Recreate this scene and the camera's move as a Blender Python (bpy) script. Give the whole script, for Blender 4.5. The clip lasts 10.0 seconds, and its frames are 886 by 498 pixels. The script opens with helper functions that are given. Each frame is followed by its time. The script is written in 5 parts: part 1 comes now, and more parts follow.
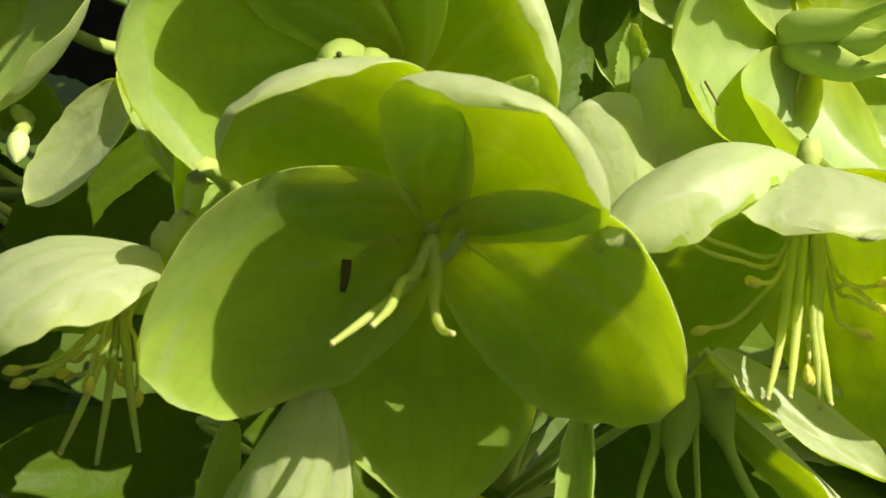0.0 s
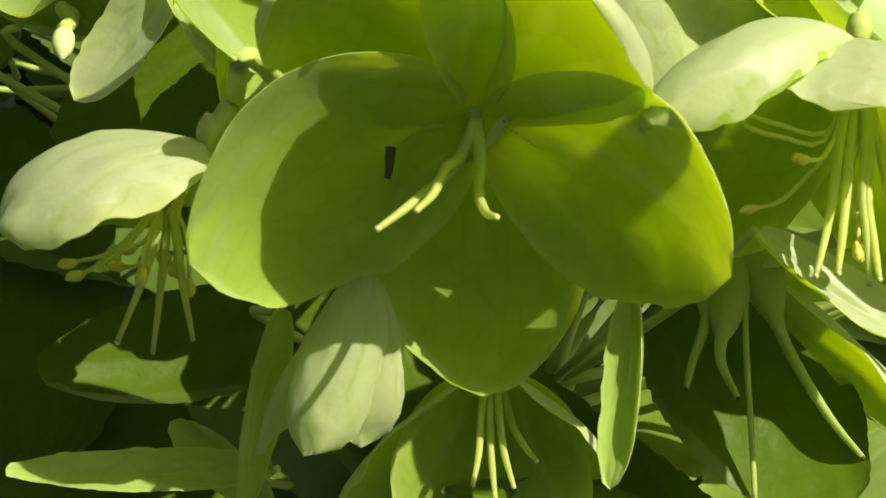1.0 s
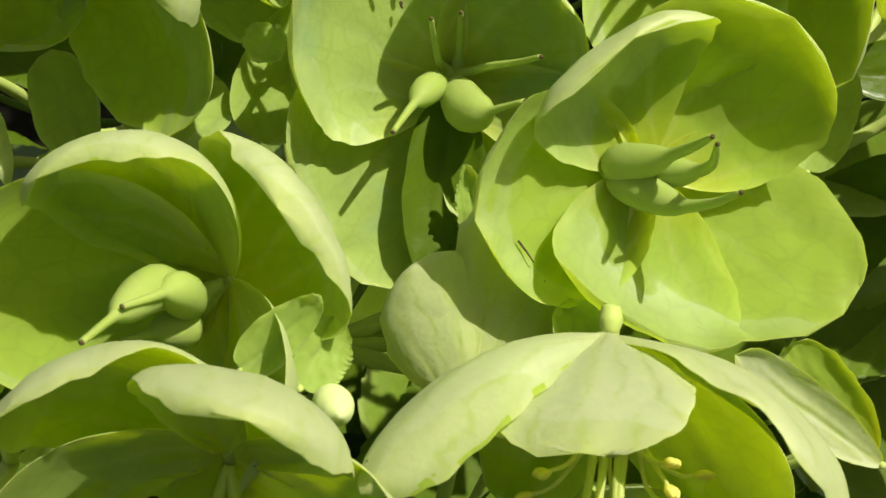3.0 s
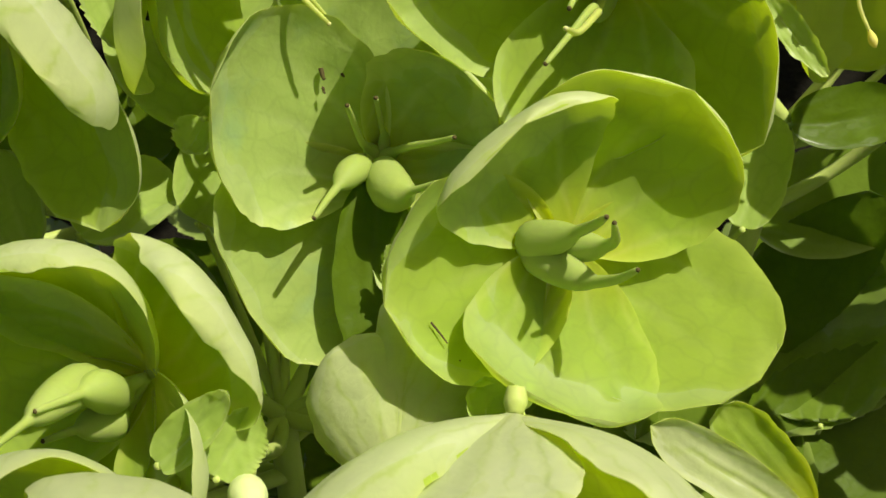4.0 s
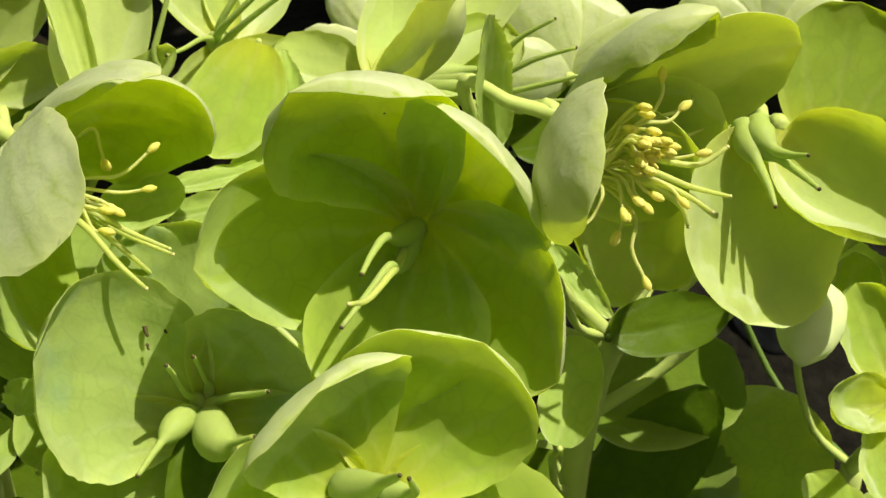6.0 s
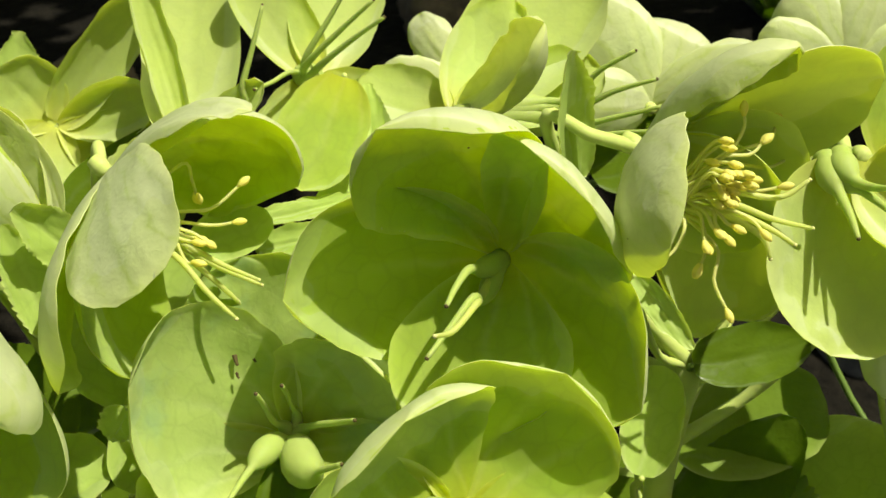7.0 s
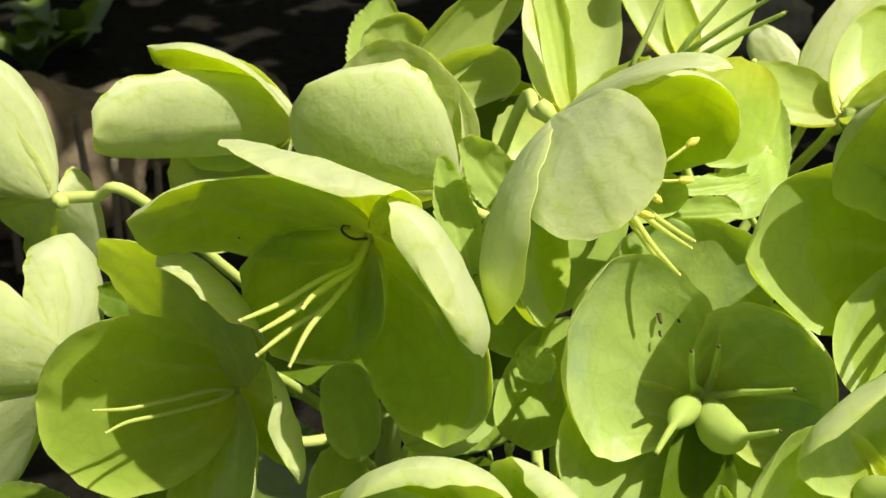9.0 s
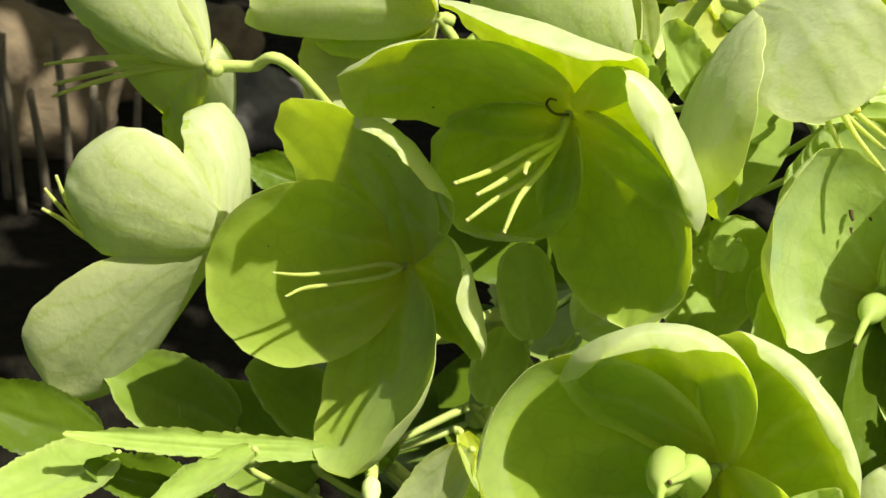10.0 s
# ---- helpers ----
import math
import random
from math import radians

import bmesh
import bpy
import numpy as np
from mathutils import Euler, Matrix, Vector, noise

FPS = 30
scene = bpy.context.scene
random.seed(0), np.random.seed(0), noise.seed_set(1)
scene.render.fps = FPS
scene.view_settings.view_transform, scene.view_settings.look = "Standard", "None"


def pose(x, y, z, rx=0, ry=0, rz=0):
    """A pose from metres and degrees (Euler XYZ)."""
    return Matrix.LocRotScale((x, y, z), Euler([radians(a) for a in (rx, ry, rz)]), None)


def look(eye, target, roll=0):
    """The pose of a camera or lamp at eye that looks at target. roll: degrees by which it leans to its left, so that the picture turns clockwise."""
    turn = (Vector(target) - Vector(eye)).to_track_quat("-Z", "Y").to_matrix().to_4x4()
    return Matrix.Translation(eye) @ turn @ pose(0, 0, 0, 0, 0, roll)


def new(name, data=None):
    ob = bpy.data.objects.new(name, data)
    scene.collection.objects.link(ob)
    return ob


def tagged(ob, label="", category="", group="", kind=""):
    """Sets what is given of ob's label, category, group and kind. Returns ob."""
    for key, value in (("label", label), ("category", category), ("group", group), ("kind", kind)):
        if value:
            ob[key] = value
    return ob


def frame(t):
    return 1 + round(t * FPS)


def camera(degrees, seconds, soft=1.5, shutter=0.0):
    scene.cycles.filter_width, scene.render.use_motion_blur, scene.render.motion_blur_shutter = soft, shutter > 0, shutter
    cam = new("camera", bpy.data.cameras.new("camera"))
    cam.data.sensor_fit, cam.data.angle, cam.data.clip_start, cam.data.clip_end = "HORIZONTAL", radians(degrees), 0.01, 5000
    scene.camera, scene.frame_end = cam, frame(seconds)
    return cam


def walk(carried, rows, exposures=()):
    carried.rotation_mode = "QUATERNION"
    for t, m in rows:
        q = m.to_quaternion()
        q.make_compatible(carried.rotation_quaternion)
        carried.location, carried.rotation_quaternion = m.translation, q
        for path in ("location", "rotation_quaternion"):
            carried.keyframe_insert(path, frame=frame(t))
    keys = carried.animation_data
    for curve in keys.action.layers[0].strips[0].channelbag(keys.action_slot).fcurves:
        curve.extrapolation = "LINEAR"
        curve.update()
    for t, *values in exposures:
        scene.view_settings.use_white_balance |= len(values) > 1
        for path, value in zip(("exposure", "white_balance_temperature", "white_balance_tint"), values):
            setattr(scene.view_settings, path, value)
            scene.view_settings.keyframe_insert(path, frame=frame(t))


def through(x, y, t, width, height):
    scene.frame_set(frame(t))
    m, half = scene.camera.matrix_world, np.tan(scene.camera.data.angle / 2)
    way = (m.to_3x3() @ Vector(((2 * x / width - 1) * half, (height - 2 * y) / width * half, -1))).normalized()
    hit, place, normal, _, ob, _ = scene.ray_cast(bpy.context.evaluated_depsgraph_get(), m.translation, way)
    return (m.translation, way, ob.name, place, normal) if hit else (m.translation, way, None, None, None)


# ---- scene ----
# ---- camera and walk ----
cam = camera(36.86, 10.0)
cam.data.dof.use_dof, cam.data.dof.focus_distance, cam.data.dof.aperture_fstop = True, 0.172, 100.0
PATH = [
    (0, -0.03567, -0.14972, 0.57874, 55.741, -11.314, -4.846),
    (0.5, -0.03725, -0.14993, 0.58052, 53.637, -10.230, -4.045),
    (1, -0.03483, -0.15039, 0.57859, 50.874, -8.873, -3.747),
    (1.5, -0.03006, -0.14560, 0.58292, 49.139, -7.298, -3.161),
    (2, -0.02197, -0.14171, 0.59569, 49.205, -5.852, -2.939),
    (2.5, -0.01243, -0.13742, 0.60631, 48.994, -3.920, -3.101),
    (2.7, -0.00912, -0.13597, 0.60965, 49.307, -3.386, -3.445),
    (3.8, 0.01430, -0.13606, 0.62142, 50.289, 1.185, -2.891),
    (4, 0.01568, -0.13473, 0.62264, 50.424, 1.685, -2.935),
    (4.5, 0.01910, -0.13152, 0.63352, 51.766, 2.353, -3.998),
    (5, 0.02688, -0.13549, 0.63698, 53.633, 2.587, -5.570),
    (5.5, 0.03359, -0.13455, 0.64231, 54.415, 2.877, -6.581),
    (5.7, 0.03178, -0.13289, 0.64201, 54.690, 2.411, -7.116),
    (6.8, 0.03714, -0.14019, 0.63869, 57.437, 4.038, -5.082),
    (7, 0.03185, -0.13585, 0.64390, 56.558, 4.425, -4.230),
    (7.5, 0.01849, -0.13444, 0.64473, 57.165, 4.349, -1.589),
    (8, 0.00640, -0.13422, 0.64224, 57.206, 3.591, 0.670),
    (8.5, -0.00582, -0.13673, 0.64080, 58.264, 1.459, 2.163),
    (9, -0.01829, -0.14283, 0.63378, 59.360, -0.103, 2.722),
    (9.5, -0.03948, -0.14597, 0.62946, 59.066, -2.802, 2.594),
    (10, -0.05386, -0.14886, 0.62046, 57.901, -4.735, 2.183),
]
walk(cam, [(t, pose(*row)) for t, *row in PATH], exposures=[(0.0, 0.50, 6700, 4), (1.5, 0.50, 6700, 4), (2.5, 0.38, 6650, 5), (4.0, 0.25, 6700, 8), (7.0, 0.52, 6600, 10), (8.5, 0.56, 6600, 10), (10.0, 0.76, 6500, 9)])

# ---- world and sun ----
SUN_FROM = Vector((0.40, -0.09, 0.85)).normalized()
world = bpy.data.worlds.new("world")
scene.world = world
world.use_nodes = True
wn = world.node_tree.nodes
sky = wn.new("ShaderNodeTexSky")
sky.sky_type = "NISHITA"
sky.sun_disc = False
sky.air_density, sky.dust_density, sky.ozone_density = 0.7, 4.0, 0.3
sky.sun_elevation = math.asin(SUN_FROM.z)
sky.sun_rotation = math.atan2(SUN_FROM.x, SUN_FROM.y)
wn["Background"].inputs["Strength"].default_value = 0.055
# warm tint multiplied over the sky light, to take blue out of shaded parts
warm_tint = wn.new("ShaderNodeMix")
warm_tint.data_type, warm_tint.blend_type = "RGBA", "MULTIPLY"
warm_tint.inputs[0].default_value = 1.0
warm_tint.inputs[7].default_value = (1.0, 0.96, 0.72, 1.0)
world.node_tree.links.new(sky.outputs["Color"], warm_tint.inputs[6])
world.node_tree.links.new(warm_tint.outputs[2], wn["Background"].inputs["Color"])
sun_data = bpy.data.lights.new("sun", "SUN")
sun_data.energy = 4.5
sun_data.angle = radians(0.5)
sun_data.color = (1.0, 0.95, 0.82)
sun = new("sun", sun_data)
sun.matrix_world = look(SUN_FROM * 3, (0, 0, 0))

CM = 0.01


# ---- materials ----
class Mat:
    """A node material with short ways to add nodes."""

    def __init__(self, name):
        self.m = bpy.data.materials.new(name)
        self.m.use_nodes = True
        self.t = self.m.node_tree
        self.t.nodes.clear()
        self.out = self.t.nodes.new("ShaderNodeOutputMaterial")

    def n(self, kind, **inputs):
        node = self.t.nodes.new("ShaderNode" + kind)
        for key, value in inputs.items():
            sock = node.inputs[key.replace("_", " ")]
            if isinstance(value, bpy.types.NodeSocket):
                self.t.links.new(value, sock)
            else:
                sock.default_value = value
        return node

    def ramp(self, fac, *stops):
        node = self.n("ValToRGB", Fac=fac)
        el = node.color_ramp.elements
        while len(el) < len(stops):
            el.new(0.5)
        for e, (pos, col) in zip(el, stops):
            e.position, e.color = pos, (*col, 1.0)
        return node.outputs["Color"]

    def mix(self, fac, a, b, blend="MIX"):
        node = self.t.nodes.new("ShaderNodeMix")
        node.data_type, node.blend_type = "RGBA", blend
        for sock, value in ((node.inputs[0], fac), (node.inputs[6], a), (node.inputs[7], b)):
            if isinstance(value, bpy.types.NodeSocket):
                self.t.links.new(value, sock)
            else:
                sock.default_value = value if not isinstance(value, tuple) or len(value) == 4 else (*value, 1.0)
        return node.outputs[2]

    def noise(self, scale, detail=3.0, vector=None, rough=0.55):
        node = self.n("TexNoise", Scale=scale, Detail=detail, Roughness=rough)
        if vector is not None:
            self.t.links.new(vector, node.inputs["Vector"])
        return node.outputs["Fac"]

    def math(self, op, a, b=0.0):
        node = self.t.nodes.new("ShaderNodeMath")
        node.operation = op
        for sock, value in zip(node.inputs, (a, b)):
            if isinstance(value, bpy.types.NodeSocket):
                self.t.links.new(value, sock)
            else:
                sock.default_value = value
        return node.outputs[0]

    def end(self, shader):
        self.t.links.new(shader, self.out.inputs["Surface"])
        return self.m


def leafy(name, face, through_col, veil, rough, vein_scale, vein_depth, share, blotch=(0.5, 0.5), gloss=0.10, vein_tint=None, patch=None, foot=None, rib_share=(0.34, 0.08), margin=0.0, rib_dark=None):
    """A thin living sheet: light is scattered back by the face colour and let through by the other.
    The map's u runs along the sheet and v across it; veins fan out along u."""
    k = Mat(name)
    tc = k.n("TexCoord")
    info = k.n("ObjectInfo")
    uv = tc.outputs["UV"]
    shift = k.n("VectorMath", Vector=uv)
    shift.operation = "ADD"
    k.t.links.new(k.n("CombineXYZ", X=k.math("MULTIPLY", info.outputs["Random"], 7.0), Y=k.math("MULTIPLY", info.outputs["Random"], 3.0)).outputs[0], shift.inputs[1])
    uvx = k.n("SeparateXYZ", Vector=uv)
    fan = k.math("DIVIDE", k.math("SUBTRACT", uvx.outputs[1], 0.5), k.math("ADD", k.math("MULTIPLY", uvx.outputs[0], 0.8), 0.22))
    bent = k.math("ADD", fan, k.math("MULTIPLY", k.math("SUBTRACT", k.noise(260.0, 2.0, tc.outputs["Object"]), 0.5), 0.35))
    veins_map = k.n("CombineXYZ", X=k.math("ADD", k.math("MULTIPLY", uvx.outputs[0], 4.5), k.math("MULTIPLY", info.outputs["Random"], 40.0)), Y=k.math("MULTIPLY", bent, vein_scale * 0.6))
    veins = k.noise(1.0, 3.0, veins_map.outputs[0], 0.5)
    pucker = k.noise(420.0, 2.0, tc.outputs["Object"])
    fine = k.noise(2600.0, 2.0, tc.outputs["Object"])
    broad = k.noise(130.0, 3.0, tc.outputs["Object"])
    tint = k.math("ADD", k.math("MULTIPLY", k.math("SUBTRACT", info.outputs["Random"], 0.5), 0.3), broad)
    face_col = k.mix(k.math("MULTIPLY", tint, 1.0), tuple(c * blotch[0] * 2 for c in face), tuple(c * blotch[1] * 2 for c in face))
    vein_fac = k.n("MapRange", Value=veins, From_Min=0.52, From_Max=0.64, To_Min=0.0, To_Max=0.10)
    face_col = k.mix(vein_fac.outputs[0], face_col, vein_tint or tuple(c * 0.72 for c in face))
    thr = k.mix(broad, tuple(c * 0.85 for c in through_col), tuple(min(1.0, c * 1.15) for c in through_col))
    thr = k.mix(vein_fac.outputs[0], thr, tuple(min(1.0, c * 1.35) for c in through_col))
    # veins: a fan of paler ribs from the foot, and a fine net between them
    sway = k.noise(1.0, 3.0, k.n("Mapping", Vector=shift.outputs[0], Scale=(2.2, 3.0, 1.0)).outputs[0])
    across = k.math("ADD", fan, k.math("MULTIPLY", k.math("SUBTRACT", sway, 0.5), 0.22))
    rib = k.math("POWER", k.math("ABSOLUTE", k.math("COSINE", k.math("MULTIPLY", across, 15.0))), 14.0)
    rib = k.math("MULTIPLY", rib, k.n("MapRange", Value=uvx.outputs[0], From_Min=0.1, From_Max=0.8, To_Min=1.0, To_Max=0.1).outputs[0])
    net = k.n("TexVoronoi", Vector=k.n("Mapping", Vector=k.mix(0.06, shift.outputs[0], k.n("TexNoise", Vector=shift.outputs[0], Scale=9.0).outputs["Color"], "ADD"), Scale=(6.0, 17.0, 1.0)).outputs[0], Scale=1.0)
    net.feature = "DISTANCE_TO_EDGE"
    mesh_line = k.n("MapRange", Value=net.outputs["Distance"], From_Min=0.0, From_Max=0.12, To_Min=1.0, To_Max=0.0).outputs[0]
    face_col = k.mix(k.math("MULTIPLY", rib, rib_share[0]), face_col, rib_dark or tuple(min(1.0, c * 0.6 + 0.3) for c in face))
    if rib_dark:
        # fine branching veins that wander from the foot to the rim
        drift = k.noise(1.0, 3.0, k.n("Mapping", Vector=shift.outputs[0], Scale=(5.0, 7.0, 1.0)).outputs[0])
        lane = k.math("ADD", fan, k.math("MULTIPLY", k.math("SUBTRACT", drift, 0.5), 0.14))
        line = k.math("POWER", k.math("ABSOLUTE", k.math("COSINE", k.math("MULTIPLY", lane, 30.0))), 26.0)
        line = k.math("MULTIPLY", line, k.n("MapRange", Value=k.noise(330.0, 2.0, tc.outputs["Object"]), From_Min=0.32, From_Max=0.55).outputs[0])
        face_col = k.mix(k.math("MULTIPLY", line, 0.62), face_col, rib_dark)
    face_col = k.mix(k.math("MULTIPLY", mesh_line, rib_share[1]), face_col, tuple(c * d for c, d in zip(face, (0.62, 0.8, 0.5))))
    thr = k.mix(k.math("MULTIPLY", rib, rib_share[0] * 1.3), thr, (1.0, 1.0, 0.2))
    thr = k.mix(k.math("MULTIPLY", mesh_line, rib_share[1] * 1.6), thr, tuple(c * 0.6 for c in through_col))
    if foot:
        # the foot of the sheet is yellower than its blade
        near = k.n("MapRange", Value=k.n("SeparateXYZ", Vector=uv).outputs[0], From_Min=0.04, From_Max=0.34, To_Min=0.6, To_Max=0.0)
        face_col = k.mix(near.outputs[0], face_col, foot)
        thr = k.mix(near.outputs[0], thr, (1.0, 0.95, 0.0))
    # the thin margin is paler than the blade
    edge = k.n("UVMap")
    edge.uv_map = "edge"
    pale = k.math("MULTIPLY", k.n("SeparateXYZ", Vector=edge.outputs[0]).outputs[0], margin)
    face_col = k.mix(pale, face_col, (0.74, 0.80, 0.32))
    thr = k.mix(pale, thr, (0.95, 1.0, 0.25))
    # small dark specks of dirt
    speck = k.n("TexVoronoi", Vector=tc.outputs["Object"], Scale=260.0)
    speck_fac = k.math("MULTIPLY", k.math("LESS_THAN", speck.outputs["Distance"], 0.042), k.math("GREATER_THAN", k.noise(330.0, 1.0, tc.outputs["Object"]), 0.62))
    face_col = k.mix(k.math("MULTIPLY", speck_fac, 0.75), face_col, (0.08, 0.06, 0.02))
    thr = k.mix(speck_fac, thr, (0.03, 0.02, 0.0))
    if patch:
        pf = k.n("MapRange", Value=k.noise(90.0, 4.0, tc.outputs["Object"]), From_Min=0.5, From_Max=0.66)
        face_col = k.mix(pf.outputs[0], face_col, patch)
    bump = k.n("Bump", Height=k.math("ADD", k.math("ADD", k.math("MULTIPLY", veins, 0.5), k.math("MULTIPLY", rib, 0.4)), k.math("ADD", k.math("ADD", k.math("MULTIPLY", fine, 0.08), k.math("MULTIPLY", pucker, 0.7)), k.math("MULTIPLY", mesh_line, -0.05))), Strength=vein_depth, Distance=0.0006)
    diff = k.n("BsdfDiffuse", Color=face_col, Normal=bump.outputs[0])
    tran = k.n("BsdfTranslucent", Color=thr, Normal=bump.outputs[0])
    body = k.n("MixShader", Fac=share)
    k.t.links.new(diff.outputs[0], body.inputs[1])
    k.t.links.new(tran.outputs[0], body.inputs[2])
    glos = k.n("BsdfGlossy", Color=(*veil, 1.0), Roughness=rough, Normal=bump.outputs[0])
    fres = k.n("Fresnel", IOR=1.38)
    top = k.n("MixShader", Fac=k.math("MULTIPLY", fres.outputs[0], gloss * 10))
    k.t.links.new(body.outputs[0], top.inputs[1])
    k.t.links.new(glos.outputs[0], top.inputs[2])
    return k.end(top.outputs[0])


def fleshy(name, col, col2, rough=0.4, sub=0.25, through=0.0):
    """Solid plant flesh: pods, stalks and filaments."""
    k = Mat(name)
    tc = k.n("TexCoord")
    grain = k.noise(900.0, 3.0, tc.outputs["Object"])
    broad = k.noise(160.0, 2.0, tc.outputs["Object"])
    c = k.mix(broad, col, col2)
    c = k.mix(k.math("MULTIPLY", grain, 0.12), c, tuple(v * 0.7 for v in col))
    bump = k.n("Bump", Height=grain, Strength=0.25, Distance=0.0003)
    b = k.n("BsdfPrincipled", Base_Color=c, Roughness=rough, Normal=bump.outputs[0])
    b.inputs["Subsurface Weight"].default_value = sub
    b.inputs["Subsurface Radius"].default_value = (0.0016, 0.002, 0.0005)
    b.inputs["Subsurface Scale"].default_value = 1.0
    b.inputs["Specular IOR Level"].default_value = 0.2
    if not through:
        return k.end(b.outputs[0])
    mix = k.n("MixShader", Fac=through)
    k.t.links.new(b.outputs[0], mix.inputs[1])
    k.t.links.new(k.n("BsdfTranslucent", Color=c).outputs[0], mix.inputs[2])
    return k.end(mix.outputs[0])


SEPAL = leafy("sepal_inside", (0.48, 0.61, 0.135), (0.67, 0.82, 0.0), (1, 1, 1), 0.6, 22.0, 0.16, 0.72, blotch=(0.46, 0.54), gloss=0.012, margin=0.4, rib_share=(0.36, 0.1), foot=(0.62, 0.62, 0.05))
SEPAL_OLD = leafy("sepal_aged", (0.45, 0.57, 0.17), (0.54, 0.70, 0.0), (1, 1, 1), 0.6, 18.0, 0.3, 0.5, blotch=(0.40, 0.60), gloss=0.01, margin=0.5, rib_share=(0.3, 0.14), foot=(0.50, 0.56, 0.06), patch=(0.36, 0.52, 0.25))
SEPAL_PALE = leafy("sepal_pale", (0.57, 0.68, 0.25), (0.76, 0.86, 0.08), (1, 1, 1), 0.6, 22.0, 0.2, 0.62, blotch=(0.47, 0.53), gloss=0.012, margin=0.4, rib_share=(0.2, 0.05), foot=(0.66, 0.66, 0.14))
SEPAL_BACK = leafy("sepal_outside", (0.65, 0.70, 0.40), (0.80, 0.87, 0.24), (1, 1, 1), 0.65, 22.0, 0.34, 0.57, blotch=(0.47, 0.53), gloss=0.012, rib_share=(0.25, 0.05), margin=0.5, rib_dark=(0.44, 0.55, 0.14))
BRACT = tuple(leafy(n, c, t, (1, 1, 1), 0.45, 18.0, 0.2, 0.5, blotch=(0.44, 0.56), gloss=0.014, margin=0.4, rib_share=(0.14, 0.12), vein_tint=(0.5, 0.62, 0.28)) for n, c, t in (("bract_upper", (0.42, 0.55, 0.14), (0.75, 0.93, 0.08)), ("bract_under", (0.48, 0.58, 0.24), (0.8, 0.95, 0.2))))
LEAF = tuple(leafy(n, c, t, (1, 1, 1), 0.4, 14.0, 0.3, 0.35, blotch=(0.4, 0.6), gloss=0.012, rib_share=(0.06, 0.1), vein_tint=(0.10, 0.16, 0.04)) for n, c, t in (("leaf_upper", (0.105, 0.165, 0.010), (0.48, 0.70, 0.0)), ("leaf_under", (0.11, 0.165, 0.03), (0.40, 0.58, 0.03))))
# BRACT in darker colours: the shade on these leaves is put into the colour
SHADED_BRACT = tuple(leafy(n, c, t, (1, 1, 1), 0.45, 16.0, 0.3, 0.42, blotch=(0.4, 0.6), gloss=0.012, margin=0.3, rib_share=(0.1, 0.1), vein_tint=(0.22, 0.32, 0.08)) for n, c, t in (("shaded_bract_upper", (0.20, 0.29, 0.035), (0.55, 0.76, 0.02)), ("shaded_bract_under", (0.24, 0.32, 0.09), (0.5, 0.7, 0.06))))
POD = fleshy("pod", (0.43, 0.56, 0.12), (0.52, 0.63, 0.20), 0.5, 0.3, 0.35)
STYLE = fleshy("style", (0.70, 0.78, 0.20), (0.80, 0.86, 0.32), 0.4, 0.2, 0.5)
STYLE_TIP = fleshy("style_tip", (0.62, 0.64, 0.26), (0.58, 0.56, 0.2), 0.5, 0.2)
BROWN_TIP = fleshy("withered_tip", (0.055, 0.042, 0.014), (0.12, 0.095, 0.03), 0.7, 0.0)
FILAMENT = fleshy("filament", (0.84, 0.86, 0.26), (0.88, 0.90, 0.42), 0.4, 0.2, 0.5)
ANTHER = fleshy("anther", (0.92, 0.87, 0.12), (0.92, 0.87, 0.32), 0.6, 0.1, 0.35)
BUD = fleshy("bud", (0.58, 0.68, 0.30), (0.64, 0.70, 0.36), 0.5, 0.3)
PETIOLE = fleshy("petiole", (0.10, 0.17, 0.03), (0.15, 0.22, 0.05), 0.5, 0.1)
STALK = fleshy("stalk", (0.42, 0.52, 0.13), (0.50, 0.58, 0.18), 0.5, 0.2)


# ---- building helpers ----
def mesh_of(name, verts, faces, mat, uvs=None, smooth=True):
    me = bpy.data.meshes.new(name)
    me.from_pydata(verts, [], faces)
    me.materials.append(mat)
    if smooth:
        me.polygons.foreach_set("use_smooth", [True] * len(me.polygons))
    if uvs is not None:
        layer = me.uv_layers.new(name="map")
        idx = np.zeros(len(me.loops), dtype=np.int32)
        me.loops.foreach_get("vertex_index", idx)
        layer.data.foreach_set("uv", np.asarray(uvs)[idx].astype(np.float32).ravel())
    me.update()
    return me


def part(name, me, parent, label=""):
    ob = new(name, me)
    ob.parent = parent
    return tagged(ob, label) if label else ob


def thing(name, at, label, category, group="", kind=""):
    """An Empty at a place in centimetres, to carry parts."""
    ob = new(name)
    ob.location = Vector(at) * CM
    ob.empty_display_size = 0.01
    return tagged(ob, label, category, group, kind)


def axis_frame(ax):
    ax = np.array(ax, float)
    ax /= np.linalg.norm(ax)
    h = np.array([0, 0, 1.0]) if abs(ax[2]) < 0.95 else np.array([0, 1.0, 0])
    e1 = np.cross(h, ax)
    e1 /= np.linalg.norm(e1)
    return e1, np.cross(ax, e1), ax


def sheet(spine, side, normal, width, arch, us, vs):
    """The cross curve bends ever more towards its margins, where it leans by arch (radians)."""
    s = np.linspace(0, 1, 41)
    a = arch * s**1.5
    lat = np.concatenate([[0], np.cumsum((np.cos(a)[1:] + np.cos(a)[:-1]) / 80)])
    nor = np.concatenate([[0], np.cumsum((np.sin(a)[1:] + np.sin(a)[:-1]) / 80)])
    lat, nor = np.sign(vs) * np.interp(np.abs(vs), s, lat), np.interp(np.abs(vs), s, nor)
    return spine[:, None] + width[:, None, None] * (lat[None, :, None] * side[:, None] + nor[None, :, None] * normal[:, None])


